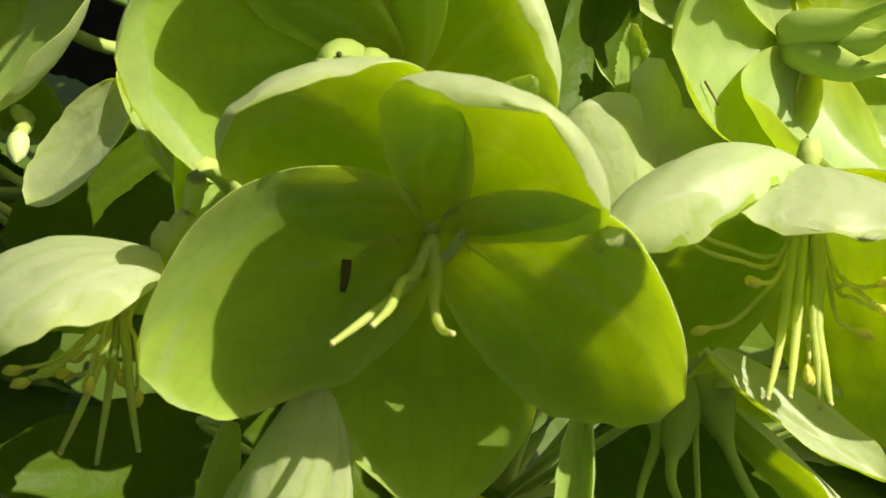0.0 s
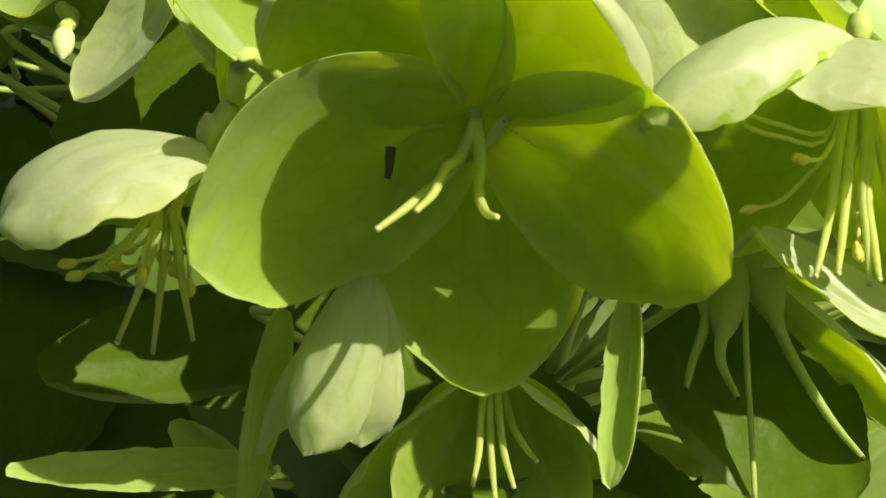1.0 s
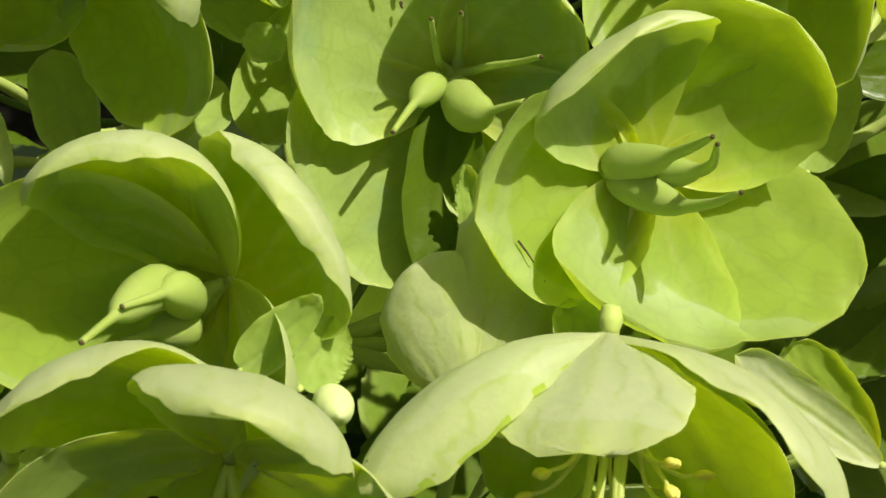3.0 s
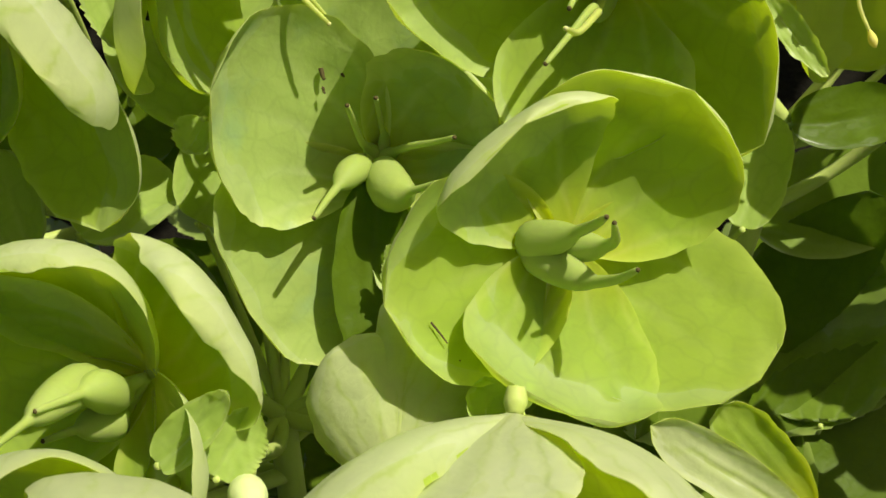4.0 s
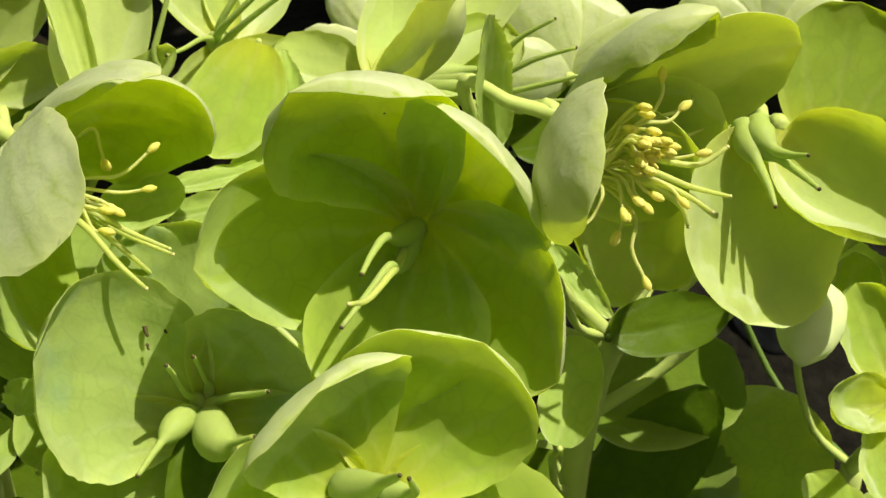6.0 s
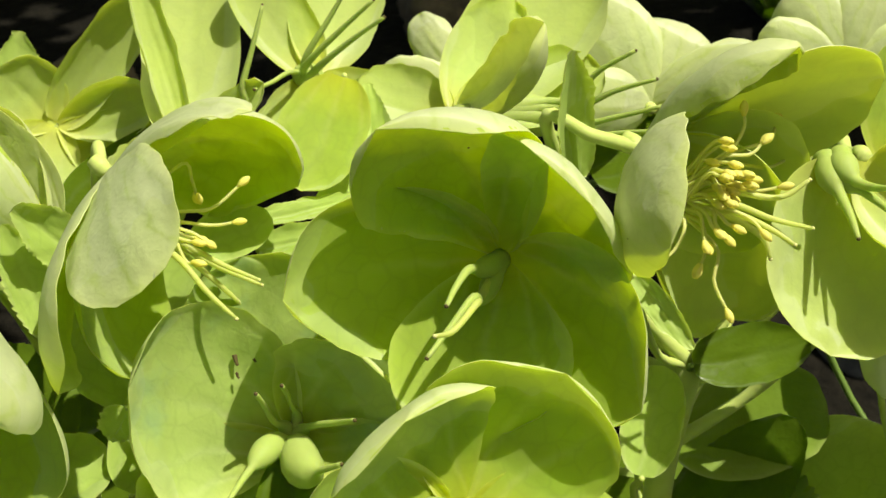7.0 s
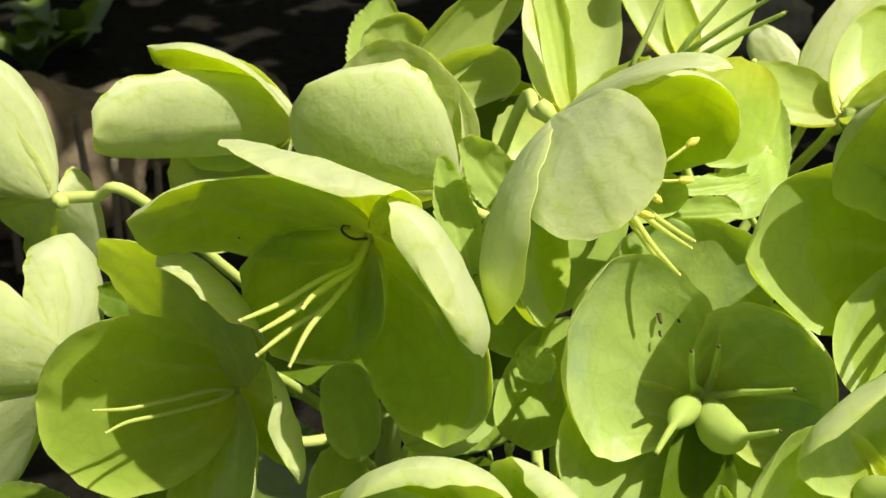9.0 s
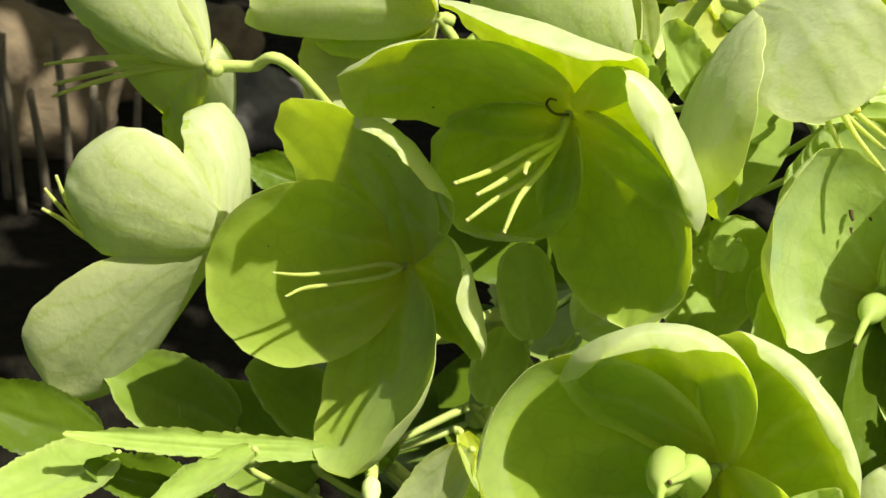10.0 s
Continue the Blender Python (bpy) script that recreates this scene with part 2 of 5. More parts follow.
def grid_faces(nu, nv):
    return [(i * nv + j, i * nv + j + 1, (i + 1) * nv + j + 1, (i + 1) * nv + j) for i in range(nu - 1) for j in range(nv - 1)]


def blade(axis, turn, lean0, lean1, length, half, arch, twist, bend, widest, layer=0.0, seed=0, mat=None, lift=0.0, wave=0.045, teeth=0.0, point=0.0, nu=34, nv=25, thick=0.035, blunt=2.4):
    """A cupped blade that leaves the origin of an axis: turn is its bearing round the axis, lean0 and lean1
    the angles from the axis at foot and tip, arch the half angle of its cross curve. Degrees and centimetres."""
    rnd = random.Random(seed)
    e1, e2, n = axis_frame(axis)
    ph, t0, t1, tw = (radians(a) for a in (turn, lean0, lean1, twist))
    r, s = math.cos(ph) * e1 + math.sin(ph) * e2, math.cos(ph) * e2 - math.sin(ph) * e1
    m = 24
    uu = (np.arange(m) + 0.5) / m
    th, be = t0 + (t1 - t0) * uu**1.6, bend * (uu - 0.3)
    d = np.sin(th)[:, None] * (np.cos(be)[:, None] * r + np.sin(be)[:, None] * s) + np.cos(th)[:, None] * n
    run = np.vstack([np.zeros(3), np.cumsum(d, 0) * length / m])
    us = np.linspace(0, 1, nu) ** 0.9
    us[0] = 0.02
    vs = np.linspace(-1, 1, nv)
    grid_at = np.linspace(0, 1, m + 1)
    spine = np.stack([np.interp(us, grid_at, run[:, j]) for j in range(3)], 1) + n * lift
    tan = np.stack([np.interp(us, uu, d[:, j]) for j in range(3)], 1)
    tan /= np.linalg.norm(tan, axis=1)[:, None]
    side = s - (tan @ s)[:, None] * tan
    side /= np.linalg.norm(side, axis=1)[:, None]
    nor = np.cross(tan, side)
    if (nor @ n).sum() < 0:
        nor = -nor
    ct, st = np.cos(tw * us)[:, None], np.sin(tw * us)[:, None]
    side, nor = ct * side + st * nor, ct * nor - st * side
    p = math.log(0.5) / math.log(widest)
    prof = np.maximum(1 - np.abs(2 * us**p - 1) ** blunt, 0) ** (1 / blunt)
    if point:
        prof = prof * (1 - point * np.clip((us - 0.55) / 0.45, 0, 1) ** 1.5 * (1 - np.clip((us - 0.96) / 0.04, 0, 1)))
    width = half * prof
    g = sheet(spine, side, nor, width, arch, us, vs)
    if teeth:
        # forward-pointing teeth that touch the margin alone
        step, at, saw = 5, 0, np.zeros(nu)
        while at < nu:
            size = teeth * (0.5 + 0.9 * rnd.random())
            for i in range(at, min(nu, at + step)):
                saw[i] = size * ((i - at) / (step - 1) - 0.4)
            at, step = at + step, rnd.choice((4, 5, 6, 7))
        g += ((width * saw)[:, None] * np.sign(vs) * np.abs(vs) ** 9)[:, :, None] * side[:, None]
    g -= nor[:, None] * (layer * 0.07 * np.minimum(1, us * 3))[:, None, None]
    # uneven margins: slow waves that grow towards the rim, and a shallow fold along the midrib
    ox, oy = rnd.uniform(0, 50), rnd.uniform(0, 50)
    for i, u in enumerate(us):
        full = prof[i] / max(prof)
        for j, v in enumerate(vs):
            y = v * full
            rim = max(abs(v) ** 2.5 * min(1.0, u * 2.2), max(0.0, (u - 0.72) / 0.28) ** 1.5)
            w1 = noise.noise(Vector((ox + u * 3.2, oy + y * 1.7, 0.3)))
            w2 = noise.noise(Vector((ox + u * 9.0, oy + y * 5.0, 4.3)))
            w3 = noise.noise(Vector((ox + u * 21.0, oy + y * 12.0, 7.7)))
            w0 = noise.noise(Vector((oy + u * 2.1, ox + y * 1.3, 9.1)))
            g[i, j] += nor[i] * (wave * 2.6 * rim * w1 + wave * 1.1 * rim * w2 - 0.03 * math.exp(-((y / 0.10) ** 2)) * math.sin(math.pi * min(1, u * 1.1)))
            g[i, j] += nor[i] * (0.05 * w0 * min(1.0, u * 2.0) + 0.014 * noise.noise(Vector((oy + u * 6.5, ox + y * 4.5, 2.1))))
            g[i, j] += side[i] * v * full * (wave * 0.9 * rim * w2 + 0.010 * rim * w3) + tan[i] * ((wave * 1.2 * w2 + 0.008 * w3) * max(0.0, (u - 0.6) / 0.4))
    uv = [(u * length / 2.5, 0.5 + 0.2 * v * w) for u, w in zip(us, width) for v in vs]
    # a real sheet: an outer skin a little behind the inner one, closed along the margin
    inner, outer = mat or (SEPAL, SEPAL_BACK)
    gap = thick * (0.25 + 0.75 * (1 - np.abs(vs)[None, :] ** 4) * np.minimum(1, (1 - us) * 6)[:, None])
    back = g - nor[:, None] * gap[:, :, None]
    n = nu * nv
    front = grid_faces(nu, nv)
    ring = [i * nv for i in range(nu)] + [(nu - 1) * nv + j for j in range(1, nv)] + [i * nv + nv - 1 for i in range(nu - 2, -1, -1)]
    # the cut edge has points of its own, so that both skins keep their own shading up to the margin
    both = np.vstack([g.reshape(-1, 3), back.reshape(-1, 3)])
    m = len(ring)
    both = np.vstack([both, both[ring], both[[k + n for k in ring]]])
    rim = [(2 * n + k, 2 * n + k + 1, 2 * n + m + k + 1, 2 * n + m + k) for k in range(m - 1)]
    me = mesh_of("blade", (both * CM).tolist(), front + [tuple(k + n for k in reversed(f)) for f in front] + rim, inner, uv + uv + [uv[k] for k in ring] * 2)
    me.materials.append(outer)
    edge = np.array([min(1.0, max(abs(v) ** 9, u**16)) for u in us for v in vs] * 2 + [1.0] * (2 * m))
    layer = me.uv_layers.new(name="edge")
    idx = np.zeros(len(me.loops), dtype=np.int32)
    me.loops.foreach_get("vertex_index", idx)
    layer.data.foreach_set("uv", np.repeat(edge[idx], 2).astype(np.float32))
    me.polygons.foreach_set("material_index", [0] * len(front) + [1] * (len(front) + len(rim)))
    return me


def spline(points, n):
    """Catmull-Rom through points, n samples."""
    p = np.array(points, float)
    p = np.vstack([2 * p[0] - p[1], p, 2 * p[-1] - p[-2]])
    out = []
    for x in np.linspace(0, len(p) - 3 - 1e-6, n):
        i = int(x)
        t = x - i
        a, b, c, d = p[i : i + 4]
        out.append(0.5 * (2 * b + (c - a) * t + (2 * a - 5 * b + 4 * c - d) * t**2 + (3 * b - a - 3 * c + d) * t**3))
    return np.array(out)


def tube(points, radii, mat, n=14, seg=10, flat=1.0, caps=True):
    """A round, tapering body along a curve; radii are spread evenly along it. Centimetres."""
    c = spline(points, n)
    r = np.interp(np.linspace(0, 1, n), np.linspace(0, 1, len(radii)), radii)
    verts, faces = [], []
    t = np.gradient(c, axis=0)
    t /= np.linalg.norm(t, axis=1)[:, None] + 1e-12
    h = np.array([0.31, 0.22, 0.92])
    for i in range(n):
        a = np.cross(t[i], h)
        a /= np.linalg.norm(a) + 1e-9
        b = np.cross(t[i], a)
        for k in range(seg):
            w = 2 * math.pi * k / seg
            verts.append((c[i] + r[i] * (math.cos(w) * a + flat * math.sin(w) * b)) * CM)
    for i in range(n - 1):
        for k in range(seg):
            faces.append((i * seg + k, i * seg + (k + 1) % seg, (i + 1) * seg + (k + 1) % seg, (i + 1) * seg + k))
    if caps:
        verts += [c[0] * CM, c[-1] * CM]
        for k in range(seg):
            faces.append((len(verts) - 2, (k + 1) % seg, k))
            faces.append((len(verts) - 1, (n - 1) * seg + k, (n - 1) * seg + (k + 1) % seg))
    return mesh_of("tube", [tuple(v) for v in verts], faces, mat)


FLOWER_LABEL = "pale green hellebore flower with five cupped sepals"
count = [0]


def flower(at, axis, sepals, label=FLOWER_LABEL, stalk=None, blunt=2.4, skin=None, wave=0.045, white=()):
    """One open flower at a place in centimetres, facing along axis. Each sepal: bearing, lean at foot and tip,
    length, half width, arch, twist, sideways bend, widest place. white: sepals that are whitish on both sides."""
    fl = thing("flower", at, label, "flower", "hellebore flowers")
    for i, sp in enumerate(sepals):
        count[0] += 1
        part("sepal", blade(axis, *sp, seed=count[0], lift=0.02 * (i % 3), blunt=blunt, mat=(SEPAL_BACK, SEPAL_BACK) if i in white else skin, wave=wave), fl)
    back = -np.array(axis) / np.linalg.norm(axis)
    part("receptacle", tube([back * 0.0, back * 0.14, back * 0.3], [0.09, 0.14, 0.10], STALK, 8, 12), fl)
    part("pedicel", tube(join(at, back * 0.6 + (0, 0.7, -0.45) if stalk is None else np.array(stalk, float)), [0.11, 0.095, 0.095, 0.11, 0.15], STALK, 30, 10), fl)
    return fl


STEMS = {
    "front": [(-1.0, 2.5, 0), (-1.2, 2.0, 20), (-0.8, 1.2, 38), (-0.6, 0.6, 47.5)],
    "right": [(8.5, 5.5, 0), (8.0, 5.0, 22), (6.7, 3.9, 40), (6.95, 3.6, 47), (7.5, 3.55, 50.3)],
    "back": [(-5.5, 8.0, 0), (-5.0, 8.0, 25), (-4.2, 7.0, 42), (-3.6, 6.0, 49.5)],
    "far": [(3.0, 12.5, 0), (2.8, 12.0, 25), (2.6, 11.0, 42), (2.6, 10.0, 50.0)],
    "edge": [(13.5, 6.5, 0), (13.2, 6.0, 22), (12.6, 4.8, 38), (12.2, 3.6, 46.5)],
    "low": [(2.5, -1.0, 0), (2.3, -1.2, 20), (1.6, -1.6, 36), (0.9, -2.0, 45.0)],
}


def join(at, way):
    """A stalk from a place to the nearest stem's upper part, leaving along way. Centimetres from that place."""
    at = np.array(at)
    best = min((p for s in STEMS.values() for p in spline(s, 40)[22:]), key=lambda p: np.linalg.norm(p - at) + 0.9 * max(0.0, p[2] - at[2] + 4.0))
    gap = np.linalg.norm(best - at)
    size = np.linalg.norm(way)
    d = np.array(way, float) / size
    a = at + d * min(1.5 * min(1.0, size), gap * 0.36)
    m = (a + best) / 2 + np.array([0, 0.1 * gap, -0.16 * gap])
    return [np.zeros(3), (a - at) * 0.5 + (0, 0, 0.02), a - at, m - at, best - at]


def bract(name, at, face, shape, teeth, point, mat, label):
    """A single blade on the plant, from its foot at a place in centimetres, whose upper side faces along face."""
    count[0] += 1
    ob = thing(name, at, label, name, "leaves and bracts of the hellebore")
    part("blade", blade(face, *shape, seed=count[0], mat=mat, teeth=teeth, point=point, wave=0.03, nu=84 if teeth else 30), ob)
    part("petiole", tube(join(at, (-np.array(face) * 0.6 + (0, 0.5, -0.6))), [0.045, 0.055, 0.06, 0.07, 0.09], PETIOLE if mat is LEAF else STALK, 18, 8), ob)
    return ob


def style(fl, *points, r=0.043):
    """A slender curved style with a small pale knob, in centimetres from the flower's heart."""
    stem = part("style", tube(points, [r * 1.5, r * 1.4, r * 1.1, r * 0.95, r * 0.6], STYLE, 22, 8), fl)
    knob(stem, points, r * 0.75, STYLE_TIP)


def knob(stem, points, r, mat):
    e = np.array(points[-1])
    d = e - np.array(points[-2])
    d /= np.linalg.norm(d)
    part("stigma", tube([e - d * r * 0.6, e + d * r * 0.3, e + d * r * 0.9], [r * 0.75, r * 1.0, r * 0.35], mat, 6, 8), stem)


def pod(fl, *points, r=0.3, body=0.45, mid=None):
    """A swollen carpel that narrows into a curved style with a dark, withered end."""
    n = 30
    u = np.linspace(0, 1, n)
    swell = np.where(u < body, np.sin(np.pi * np.clip(u / body, 0, 1) ** 0.8) ** 0.7, 0)
    thin = np.interp(u, [0, body, 1], [min(0.16, r), min(0.075, r * 0.42), 0.032])
    if mid is not None:
        swell = np.sqrt(np.maximum(0, 1 - ((u - mid) / (body / 2)) ** 2))
        thin = np.interp(u, [0, mid, 1], [0.07, 0.075, 0.035])
    stem = part("carpel", tube(points, np.maximum(r * swell, thin), POD, n, 14), fl)
    knob(stem, points, 0.032, BROWN_TIP)


def stamen(fl, *points, r=0.026):
    """A thread-like filament with a plump two-lobed anther."""
    stem = part("filament", tube(points, [r * 1.3, r, r, r * 0.8], FILAMENT, 16, 6), fl)
    e, d = np.array(points[-1]), np.array(points[-1]) - np.array(points[-2])
    d /= np.linalg.norm(d)
    side = np.cross(d, (0.3, 0.5, 0.8))
    side /= np.linalg.norm(side)
    for s in (-1, 1):
        o = e + side * s * 0.028
        part("anther", tube([o - d * 0.05, o + d * 0.03, o + d * 0.10, o + d * 0.16], [0.02, 0.054, 0.053, 0.015], ANTHER, 9, 8), stem)


def withered(fl, *points, r=0.05):
    part("brown_bit", tube(points, [r, r, r * 0.8, r * 0.6], BROWN_TIP, 14, 7), fl)


# ---- flowers ----
flower_a = flower((-1.42, -4.63, 51.07), (-0.191, -0.981, 0.017), [
    (204, 77, 19, 3.14, 1.26, 0.65, -5, 0.15, 0.48, 0),
    (282, 102, -3, 2.88, 1.31, 0.99, -0, 0.42, 0.48, 5),
    (355, 82, 37, 2.88, 1.23, 0.64, 12, -0.37, 0.56, 0),
    (73, 92, -3, 2.91, 1.25, 1.02, -3, 0.18, 0.58, 0),
    (140, 104, -2, 2.87, 1.20, 1.05, 3, 0.60, 0.48, 1.5),
], "wide open pale green hellebore flower, sepals shaded inside", blunt=2.0)
flower_c = flower((-1.57, -2.30, 51.39), (-0.621, -0.733, 0.279), [
    (196, 74, -24, 3.58, 1.41, 0.72, 10, 0.15, 0.51, 0),
    (131, 90, -38, 3.28, 1.34, 1.07, 1, 0.57, 0.54, 0),
    (58, 126, -14, 2.52, 1.42, 0.84, 2, -0.05, 0.46, 0),
    (326, 77, 16, 2.83, 1.26, 0.91, -2, 0.00, 0.58, 0),
    (240, 75, 12, 2.80, 1.25, 1.10, 0, 0.00, 0.58, 4),
], "cupped green hellebore flower with three pale seed pods", blunt=2.0)
flower_e = flower((3.36, -0.93, 51.89), (0.190, -0.748, 0.637), [
    (116, 78, -19, 2.76, 1.32, 0.75, -5, -0.10, 0.68, 0),
    (43, 73, 22, 2.43, 1.45, 0.72, 8, -0.18, 0.59, 3),
    (313, 76, 37, 2.74, 1.34, 0.44, -23, -0.04, 0.54, 5),
    (247, 83, 7, 2.76, 1.31, 0.58, -9, -0.09, 0.63, 0),
    (186, 81, 54, 2.57, 1.36, 0.90, -7, -0.01, 0.56, 1),
], "open green hellebore flower with swollen green pods, sunlit sepals")
flower_g = flower((4.37, 1.99, 53.91), (-0.136, -0.969, 0.206), [
    (111, 82, 8, 3.93, 1.54, 1.29, 7, 1.05, 0.63, 0),
    (50, 77, -11, 3.03, 1.41, 0.72, -16, -0.06, 0.65, 1),
    (175, 76, 21, 3.47, 1.34, 0.93, 22, -0.08, 0.47, 1),
    (257, 43, 41, 2.75, 1.38, 0.95, 16, 0.20, 0.66, 0),
    (319, 63, 27, 3.03, 1.49, 1.00, 3, 0.17, 0.48, 1),
], "open green hellebore flower glowing in back light", blunt=2.0)
flower_d = flower((2.55, -3.51, 51.65), (-0.122, -0.777, -0.618), [
    (103, 66, 28, 2.36, 1.04, 0.22, 1, -0.31, 0.62, 0),
    (140, 80, 19, 3.72, 0.85, 1.68, -2, 0.14, 0.67, 0),
    (23, 84, 15, 3.21, 0.95, 0.54, 0, 0.04, 0.61, 0),
    (241, 62, 77, 3.09, 1.30, 1.58, 46, 0.12, 0.66, 0),
    (312, 73, 17, 3.81, 1.21, 0.33, 4, 0.01, 0.47, 0),
], "nodding pale hellebore flower with long hanging stamens", stalk=(0.1, 0.6, -0.8), blunt=2.0)
flower_j = flower((-3.59, 1.80, 54.03), (-0.495, -0.857, -0.141), [
    (157, 72, 8, 3.52, 0.98, 0.66, -7, 0.11, 0.49, 0),
    (96, 85, -0, 2.63, 1.46, 0.11, -8, 0.10, 0.64, 0),
    (17, 96, -5, 3.16, 1.30, 0.71, 16, 0.30, 0.64, 0),
    (309, 92, 32, 3.30, 1.18, 0.95, -28, -0.30, 0.47, 0),
    (239, 87, -9, 2.59, 1.41, 1.37, 11, 0.00, 0.55, 0),
], "nodding hellebore flower with long pale styles", stalk=(0.3, 0.9, -0.3))
flower_k = flower((-5.68, 1.81, 51.27), (-0.590, -0.739, 0.326), [
    (202, 39, 41, 3.00, 1.43, 0.50, -17, -0.35, 0.54, 0),
    (299, 78, 29, 3.44, 1.30, 0.79, 17, -0.16, 0.61, 0),
    (124, 67, 37, 3.12, 1.23, 0.11, -10, 0.17, 0.48, 0),
    (85, 86, -12, 3.21, 0.91, 0.49, -16, 0.31, 0.64, 0),
    (364, 96, 22, 2.43, 0.87, 0.74, 34, -0.87, 0.48, 0),
], "shaded hellebore flower with two thin styles", blunt=2.0)
flower_h = flower((-1.07, 3.10, 55.29), (0.669, -0.415, -0.617), [
    (143, 74, 17, 3.15, 1.02, 0.12, 2, 0.84, 0.64, 0),
    (203, 82, 17, 3.40, 1.46, 0.61, 7, -0.10, 0.65, 0),
    (81, 87, 35, 2.91, 0.53, 0.78, -1, 0.12, 0.63, 0),
    (19, 79, -17, 3.15, 1.37, 1.22, -30, 0.15, 0.51, 0),
    (254, 74, -0, 3.44, 1.19, 1.04, 7, -0.03, 0.58, 0),
], "hooded whitish green hellebore flower with yellow stamens", stalk=(-0.3, 0.9, -0.3), blunt=2.0)
flower_i = flower((6.32, 1.94, 55.45), (0.557, -0.786, -0.268), [
    (160, 67, -1, 2.66, 1.21, 0.87, 11, -0.21, 0.47, 0),
    (65, 91, 16, 2.82, 0.93, 1.67, 15, 0.19, 0.64, 0),
    (18, 75, 48, 3.48, 1.39, 0.63, 2, -0.03, 0.53, 0),
    (303, 62, 86, 3.85, 1.65, 1.83, 23, -0.70, 0.46, 0),
    (335, 75, 25, 2.70, 1.25, 0.80, 0, 0.00, 0.57, 0),
], "hellebore flower with a dense tuft of yellow stamens", stalk=(-0.8, 0.35, 0.15), blunt=2.0, skin=(SEPAL_PALE, SEPAL_BACK))
flower_m = flower((9.42, 1.90, 54.97), (-0.008, -0.973, 0.232), [
    (251, 76, 45, 2.81, 1.27, 0.42, -9, -0.08, 0.48, 0),
    (315, 67, 9, 2.44, 1.18, 1.70, -20, 0.07, 0.51, 0),
], "pale green hellebore flower with drooping green pods", skin=(SEPAL_PALE, SEPAL_BACK))
flower_p = flower((-2.50, 4.18, 53.49), (-0.719, 0.205, 0.663), [
    (-4, 41, -31, 3.09, 1.72, 1.66, 17, 0.08, 0.62, 0),
    (197, 29, 12, 2.83, 1.19, 0.25, -5, 0.12, 0.48, 0),
    (190, 57, 8, 2.80, 1.19, 1.10, 0, 0.00, 0.58, 0),
    (280, 57, 8, 2.80, 1.19, 1.10, 0, 0.00, 0.58, 0),
], "pale green hellebore flower with veined outer sepal faces", white=(1, 2))
flower_n = flower((-5.57, 7.91, 52.77), (-0.959, -0.162, 0.233), [
    (362, 21, 33, 3.91, 1.16, 1.64, 1, -0.21, 0.48, 0),
    (278, 52, 32, 2.85, 1.45, 0.50, -50, 0.00, 0.52, 6),
    (129, 46, -25, 3.23, 1.31, 0.53, -8, -0.00, 0.54, 0),
    (205, 53, 23, 2.79, 1.25, 1.10, 0, 0.00, 0.58, 0),
], "pale green hellebore flower seen from behind", stalk=(0.6, -0.1, -0.75), white=(1,))
flower_lup = flower((-9.22, 4.97, 52.75), (-0.681, 0.727, -0.091), [
    (-1, 30, -15, 2.86, 1.56, 0.50, -23, -0.02, 0.55, 0),
    (66, 63, 41, 3.18, 1.33, 1.29, -2, -0.06, 0.62, 0),
    (235, 63, 47, 2.92, 1.33, 1.66, -27, -0.01, 0.59, 0),
], "pale hellebore flower turned away on an arched stalk", stalk=(0.95, -0.1, 0.1), blunt=2.0)
flower_llow = flower((-8.48, 2.45, 51.09), (-0.838, 0.545, 0.035), [
    (33, 80, -18, 2.94, 1.19, 1.18, -11, 0.03, 0.64, 0),
    (156, 68, 20, 2.78, 1.33, 1.62, -7, -0.08, 0.50, 0),
    (317, 74, 66, 3.59, 1.33, 1.01, 22, -0.02, 0.68, 0),
], "pale hellebore flower turned away with thin styles", stalk=(0.6, 0.3, -0.7))
flower_b = flower((-3.92, -4.53, 50.36), (-0.233, -0.452, -0.861), [
    (131, 83, 4, 2.23, 1.17, 0.58, 0, -0.15, 0.58, 0),
    (200, 79, 12, 2.44, 1.19, 1.10, 0, 0.00, 0.58, 0),
], "nodding pale hellebore flower with hanging stamens", stalk=(0.3, 0.25, 0.5))
flower_f = flower((1.15, 0.99, 51.81), (-0.033, -0.856, 0.515), [
    (151, 82, 29, 2.76, 1.52, 0.83, 22, 0.12, 0.58, 0),
    (227, 85, 32, 2.77, 1.54, 0.46, -19, -0.06, 0.58, 1),
    (101, 87, 75, 2.62, 1.29, 0.54, 0, 0.02, 0.57, 8),
    (27, 71, 26, 2.12, 1.38, 0.88, -1, -0.01, 0.58, 1),
    (318, 84, 49, 2.58, 1.33, 1.10, 0, 0.00, 0.58, 0),
], "mature hellebore flower, flat spotted sepals, five green pods", skin=(SEPAL_OLD, SEPAL_BACK), wave=0.085)
flower_v = flower((-3.51, 9.76, 52.81), (0.237, -0.804, 0.545), [
    (41, 73, 51, 3.42, 0.68, 1.31, 5, -0.03, 0.47, 0),
    (-2, 70, 42, 2.21, 0.69, 1.11, 5, 0.12, 0.65, 0),
    (-37, 85, 26, 3.04, 1.10, 1.06, 1, 0.26, 0.68, 0),
    (120, 78, 45, 1.60, 0.80, 0.80, 0, 0.00, 0.55, 0),
    (230, 75, 45, 1.80, 0.85, 0.80, 0, 0.00, 0.55, 0),
], "pale hellebore flower half hidden at the back of the cluster", skin=(SEPAL_PALE, SEPAL_BACK))
